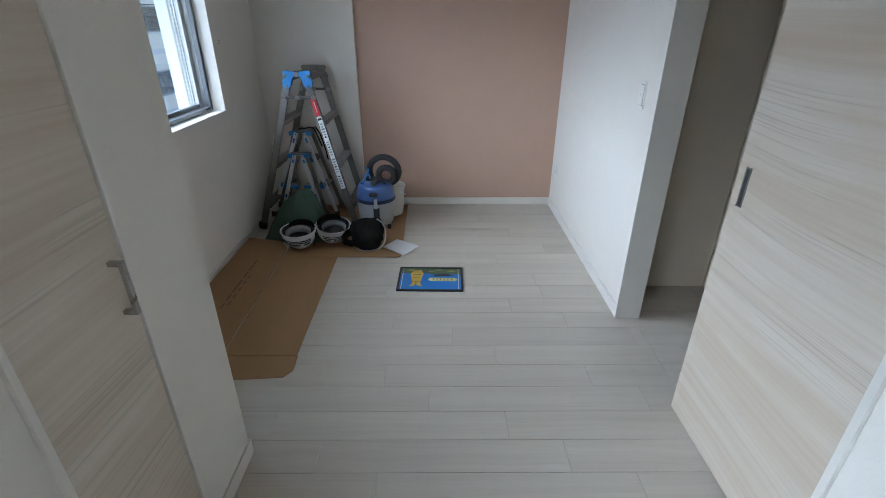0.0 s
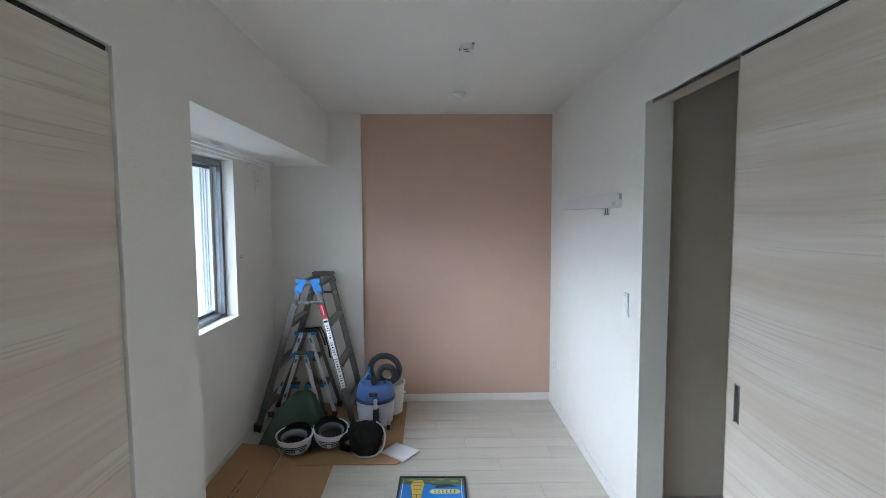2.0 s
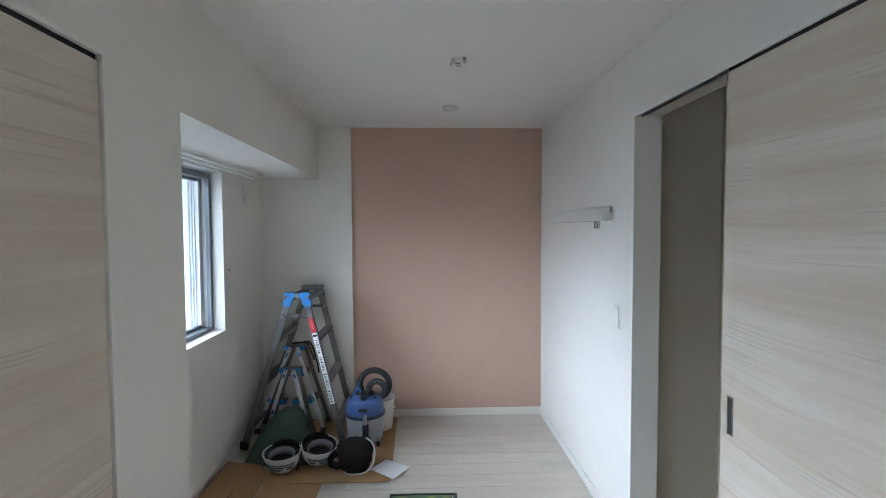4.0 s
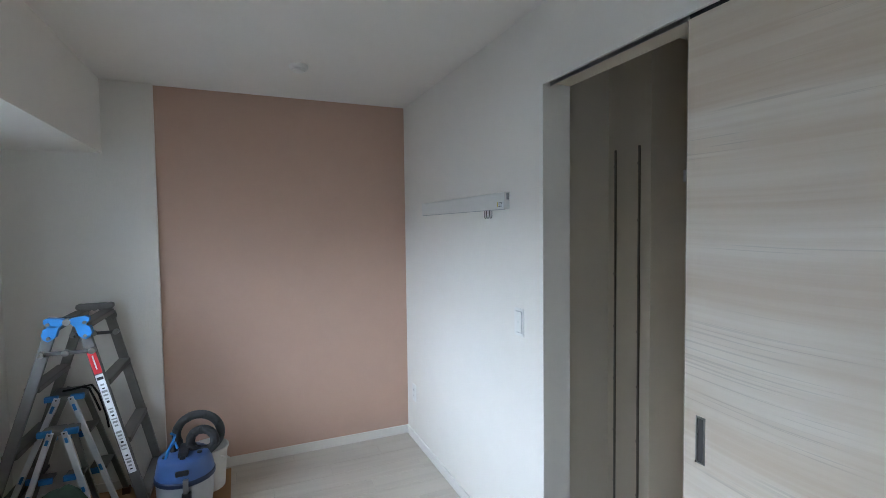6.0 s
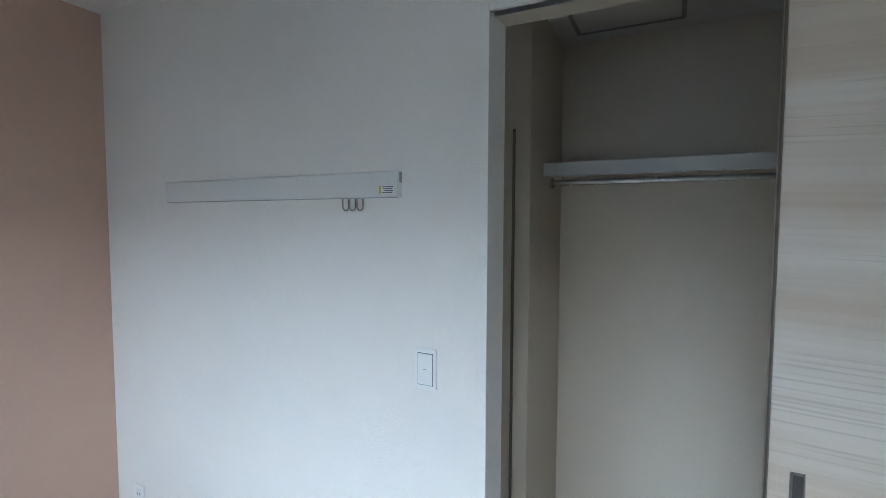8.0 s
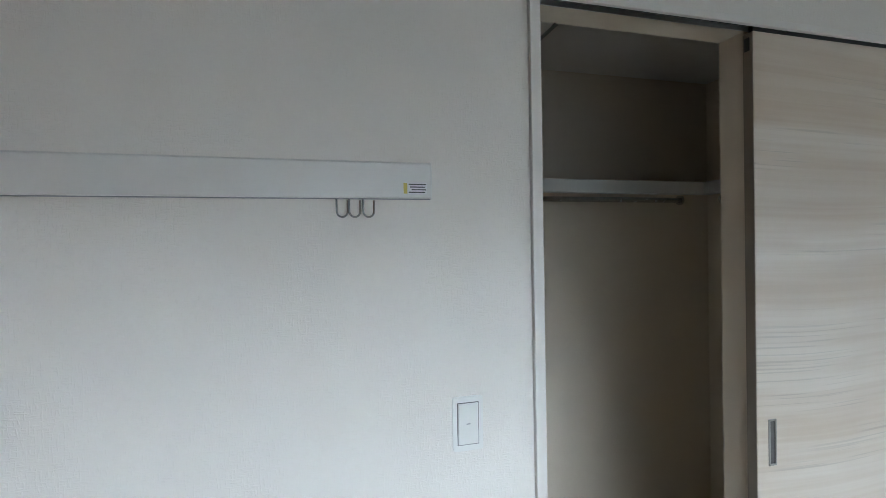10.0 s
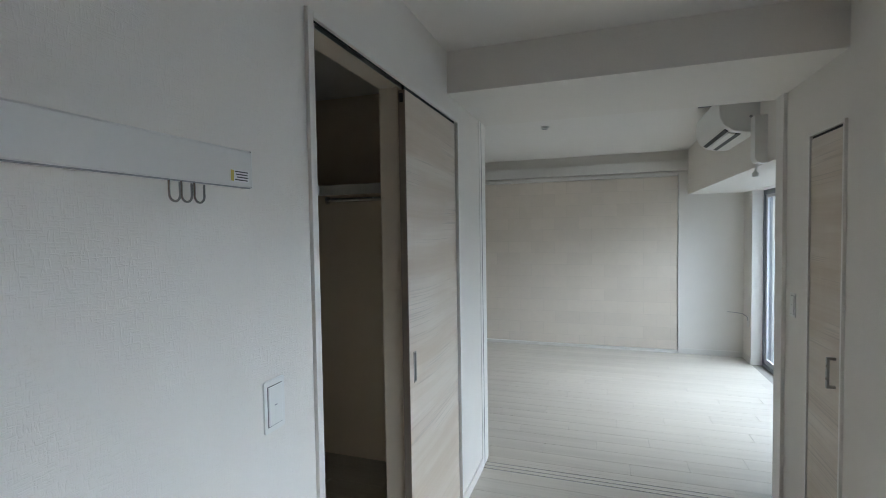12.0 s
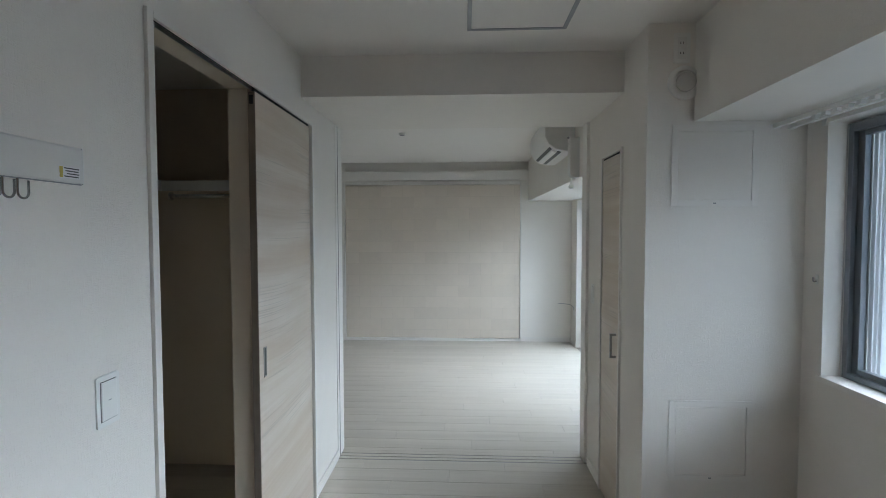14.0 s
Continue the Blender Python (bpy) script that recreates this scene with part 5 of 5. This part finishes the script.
def framed_board():
    f = thing("framed_board", "black-framed blue printed board lying on the floor", "sign", at=(-0.098, 2.678, 0.0008), rz=-1.2)
    w, h, t = 0.197, 0.143, 0.013
    boxes("frame", BLACK, f, (-w, w, -h, -h + t, 0, 0.012), (-w, w, h - t, h, 0, 0.012), (-w, -w + t, -h + t, h - t, 0, 0.012), (w - t, w, -h + t, h - t, 0, 0.012), bevel=0.002)
    b = boxes("print", material("print_blue", (0.02, 0.20, 0.58), 0.35, spread=0.05), f, (-w + t, w - t, -h + t, h - t, 0, 0.007), label="blue printed sheet")
    boxes("print_edge", PAPER, b, (-w + t + 0.010, -w + t + 0.014, -h + t, h - t - 0.02, 0.007, 0.0074), (w - t - 0.016, w - t - 0.012, -h + t, h - t - 0.01, 0.007, 0.0074))
    bm = bmesh.new()
    prism(bm, [(-w + t, 0.072), (-0.12, 0.060), (-0.02, 0.068), (0.06, 0.045), (0.13, 0.062), (w - t, 0.055), (w - t, h - t), (-w + t, h - t)], "z", 0.007, 0.0074)
    part("print_hill", bm, material("print_green", (0.09, 0.13, 0.07), 0.4, spread=0.15), b)
    YEL = material("print_yellow", (0.62, 0.40, 0.07), 0.4, spread=0.06)
    bm = bmesh.new()
    prism(bm, [(-0.125, -0.095), (-0.108, -0.06), (-0.118, 0.02), (-0.125, 0.055), (-0.108, 0.10), (-0.06, 0.105), (-0.045, 0.06), (-0.052, 0.02), (-0.060, -0.06), (-0.045, -0.095), (-0.075, -0.085), (-0.085, -0.07), (-0.095, -0.085)], "z", 0.0076, 0.008)
    part("print_shape", bm, YEL, b, "plain yellow shape")
    bm = bmesh.new()
    prism(bm, [(-0.015 + 0.0, -0.012), (0.0, -0.030), (0.15, -0.030), (0.165, -0.012), (0.15, 0.010), (0.0, 0.010)], "z", 0.0076, 0.008)
    part("print_caption", bm, material("print_pale_yellow", (0.74, 0.62, 0.22), 0.4, spread=0.04), b)
    for k in range(6):
        x = 0.012 + k * 0.022
        boxes("print_bar", CARDEDGE, b, (x, x + 0.014, -0.022, -0.018, 0.0081, 0.0084), (x + 0.004, x + 0.008, -0.020, 0.002, 0.0081, 0.0084), (x, x + 0.013, -0.006, -0.002, 0.0081, 0.0084))
    bm = bmesh.new()
    prism(bm, [(0.02, 0.045), (0.06, 0.028), (0.12, 0.035), (0.125, 0.052), (0.09, 0.066), (0.05, 0.062)], "z", 0.0076, 0.008)
    part("print_dark_shape", bm, NAVY, b)
    OLIVE = material("print_olive", (0.25, 0.27, 0.06), 0.4, spread=0.1)
    for x, y, l, hgt in ((-0.155, 0.100, 0.07, 0.016), (0.02, 0.105, 0.06, 0.012), (0.10, 0.088, 0.065, 0.020), (-0.02, 0.085, 0.05, 0.010)):
        bm = bmesh.new()
        prism(bm, [(x, y), (x + l * 0.3, y + hgt), (x + l * 0.7, y + hgt * 0.8), (x + l, y), (x + l * 0.5, y - hgt * 0.4)], "z", 0.0076, 0.008)
        part("print_hill_patch", bm, OLIVE, b)
    for x, y, l, hgt in ((0.005, 0.030, 0.05, 0.010), (0.055, 0.050, 0.06, 0.012), (0.10, 0.040, 0.05, 0.009), (0.0, 0.055, 0.03, 0.006)):
        bm = bmesh.new()
        prism(bm, [(x, y), (x + l * 0.4, y + hgt), (x + l, y + hgt * 0.2), (x + l * 0.6, y - hgt * 0.5)], "z", 0.0082, 0.0085)
        part("print_dark_patch", bm, BLACK, b)
    for x, y, l, hgt in ((-0.112, 0.078, 0.055, 0.005), (-0.108, 0.045, 0.050, 0.005), (-0.105, 0.005, 0.042, 0.004), (-0.108, -0.040, 0.05, 0.004), (-0.088, -0.075, 0.006, 0.03)):
        boxes("print_line", CARDEDGE, b, (x, x + l, y, y + hgt, 0.0081, 0.0084))


framed_board()


# ---- floor boards ----
floor = bpy.data.objects["floor"]
ROW, LEN, GAP = 0.1433, 0.905, 0.0012
KNOWN = {-1: 0.647, 0: 0.421, 1: 0.220, 2: 0.817, 3: 0.620, 4: 0.221, 5: 0.022, 6: 0.620, 7: 0.35, 8: 0.55}
pieces = {}


def plank(x0, x1, y0, y1):
    key = (round(x1 - x0, 3), round(y1 - y0, 3))
    if key not in pieces:
        bm = bmesh.new()
        hx, hy, c = key[0] / 2 - GAP / 2, key[1] / 2 - GAP / 2, 0.0007
        lo = [bm.verts.new((sx * hx, sy * hy, -0.006)) for sx, sy in ((-1, -1), (1, -1), (1, 1), (-1, 1))]
        mid = [bm.verts.new((sx * hx, sy * hy, -c)) for sx, sy in ((-1, -1), (1, -1), (1, 1), (-1, 1))]
        top = [bm.verts.new((sx * (hx - c), sy * (hy - c), 0)) for sx, sy in ((-1, -1), (1, -1), (1, 1), (-1, 1))]
        for a, b in ((lo, mid), (mid, top)):
            for k in range(4):
                bm.faces.new((a[k], a[(k + 1) % 4], b[(k + 1) % 4], b[k]))
        bm.faces.new(top)
        me = bpy.data.meshes.new("plank")
        bm.to_mesh(me)
        bm.free()
        me.materials.append(PLANK)
        pieces[key] = me
    ob = new("plank", pieces[key])
    ob.parent = floor
    ob.location = ((x0 + x1) / 2, (y0 + y1) / 2, 0)


def lay(x0, x1, y0, y1):
    rng = random.Random(5)
    i0 = math.floor((y0 - 1.318) / ROW)
    for i in range(i0, math.ceil((y1 - 1.318) / ROW)):
        a, b = max(1.318 + i * ROW, y0), min(1.318 + (i + 1) * ROW, y1)
        if b - a < 0.012:
            continue
        left = XP if (y0 > 0.3 and y0 < 1 and b < YP and x0 < XP) else x0
        joint = KNOWN.get(i, ((i * 0.387 + 0.11) % 1.0) * LEN)
        x = joint - math.ceil((joint - left) / LEN) * LEN
        while x < x1:
            p, q = max(x, left), min(x + LEN, x1)
            if q - p > 0.01:
                plank(p, q, a, b)
            x += LEN


lay(XW, 0.98, 0.4895, 4.0)
lay(0.98, XC, YC0, 2.60)
lay(LX0, LX1, -2.87, 0.36)
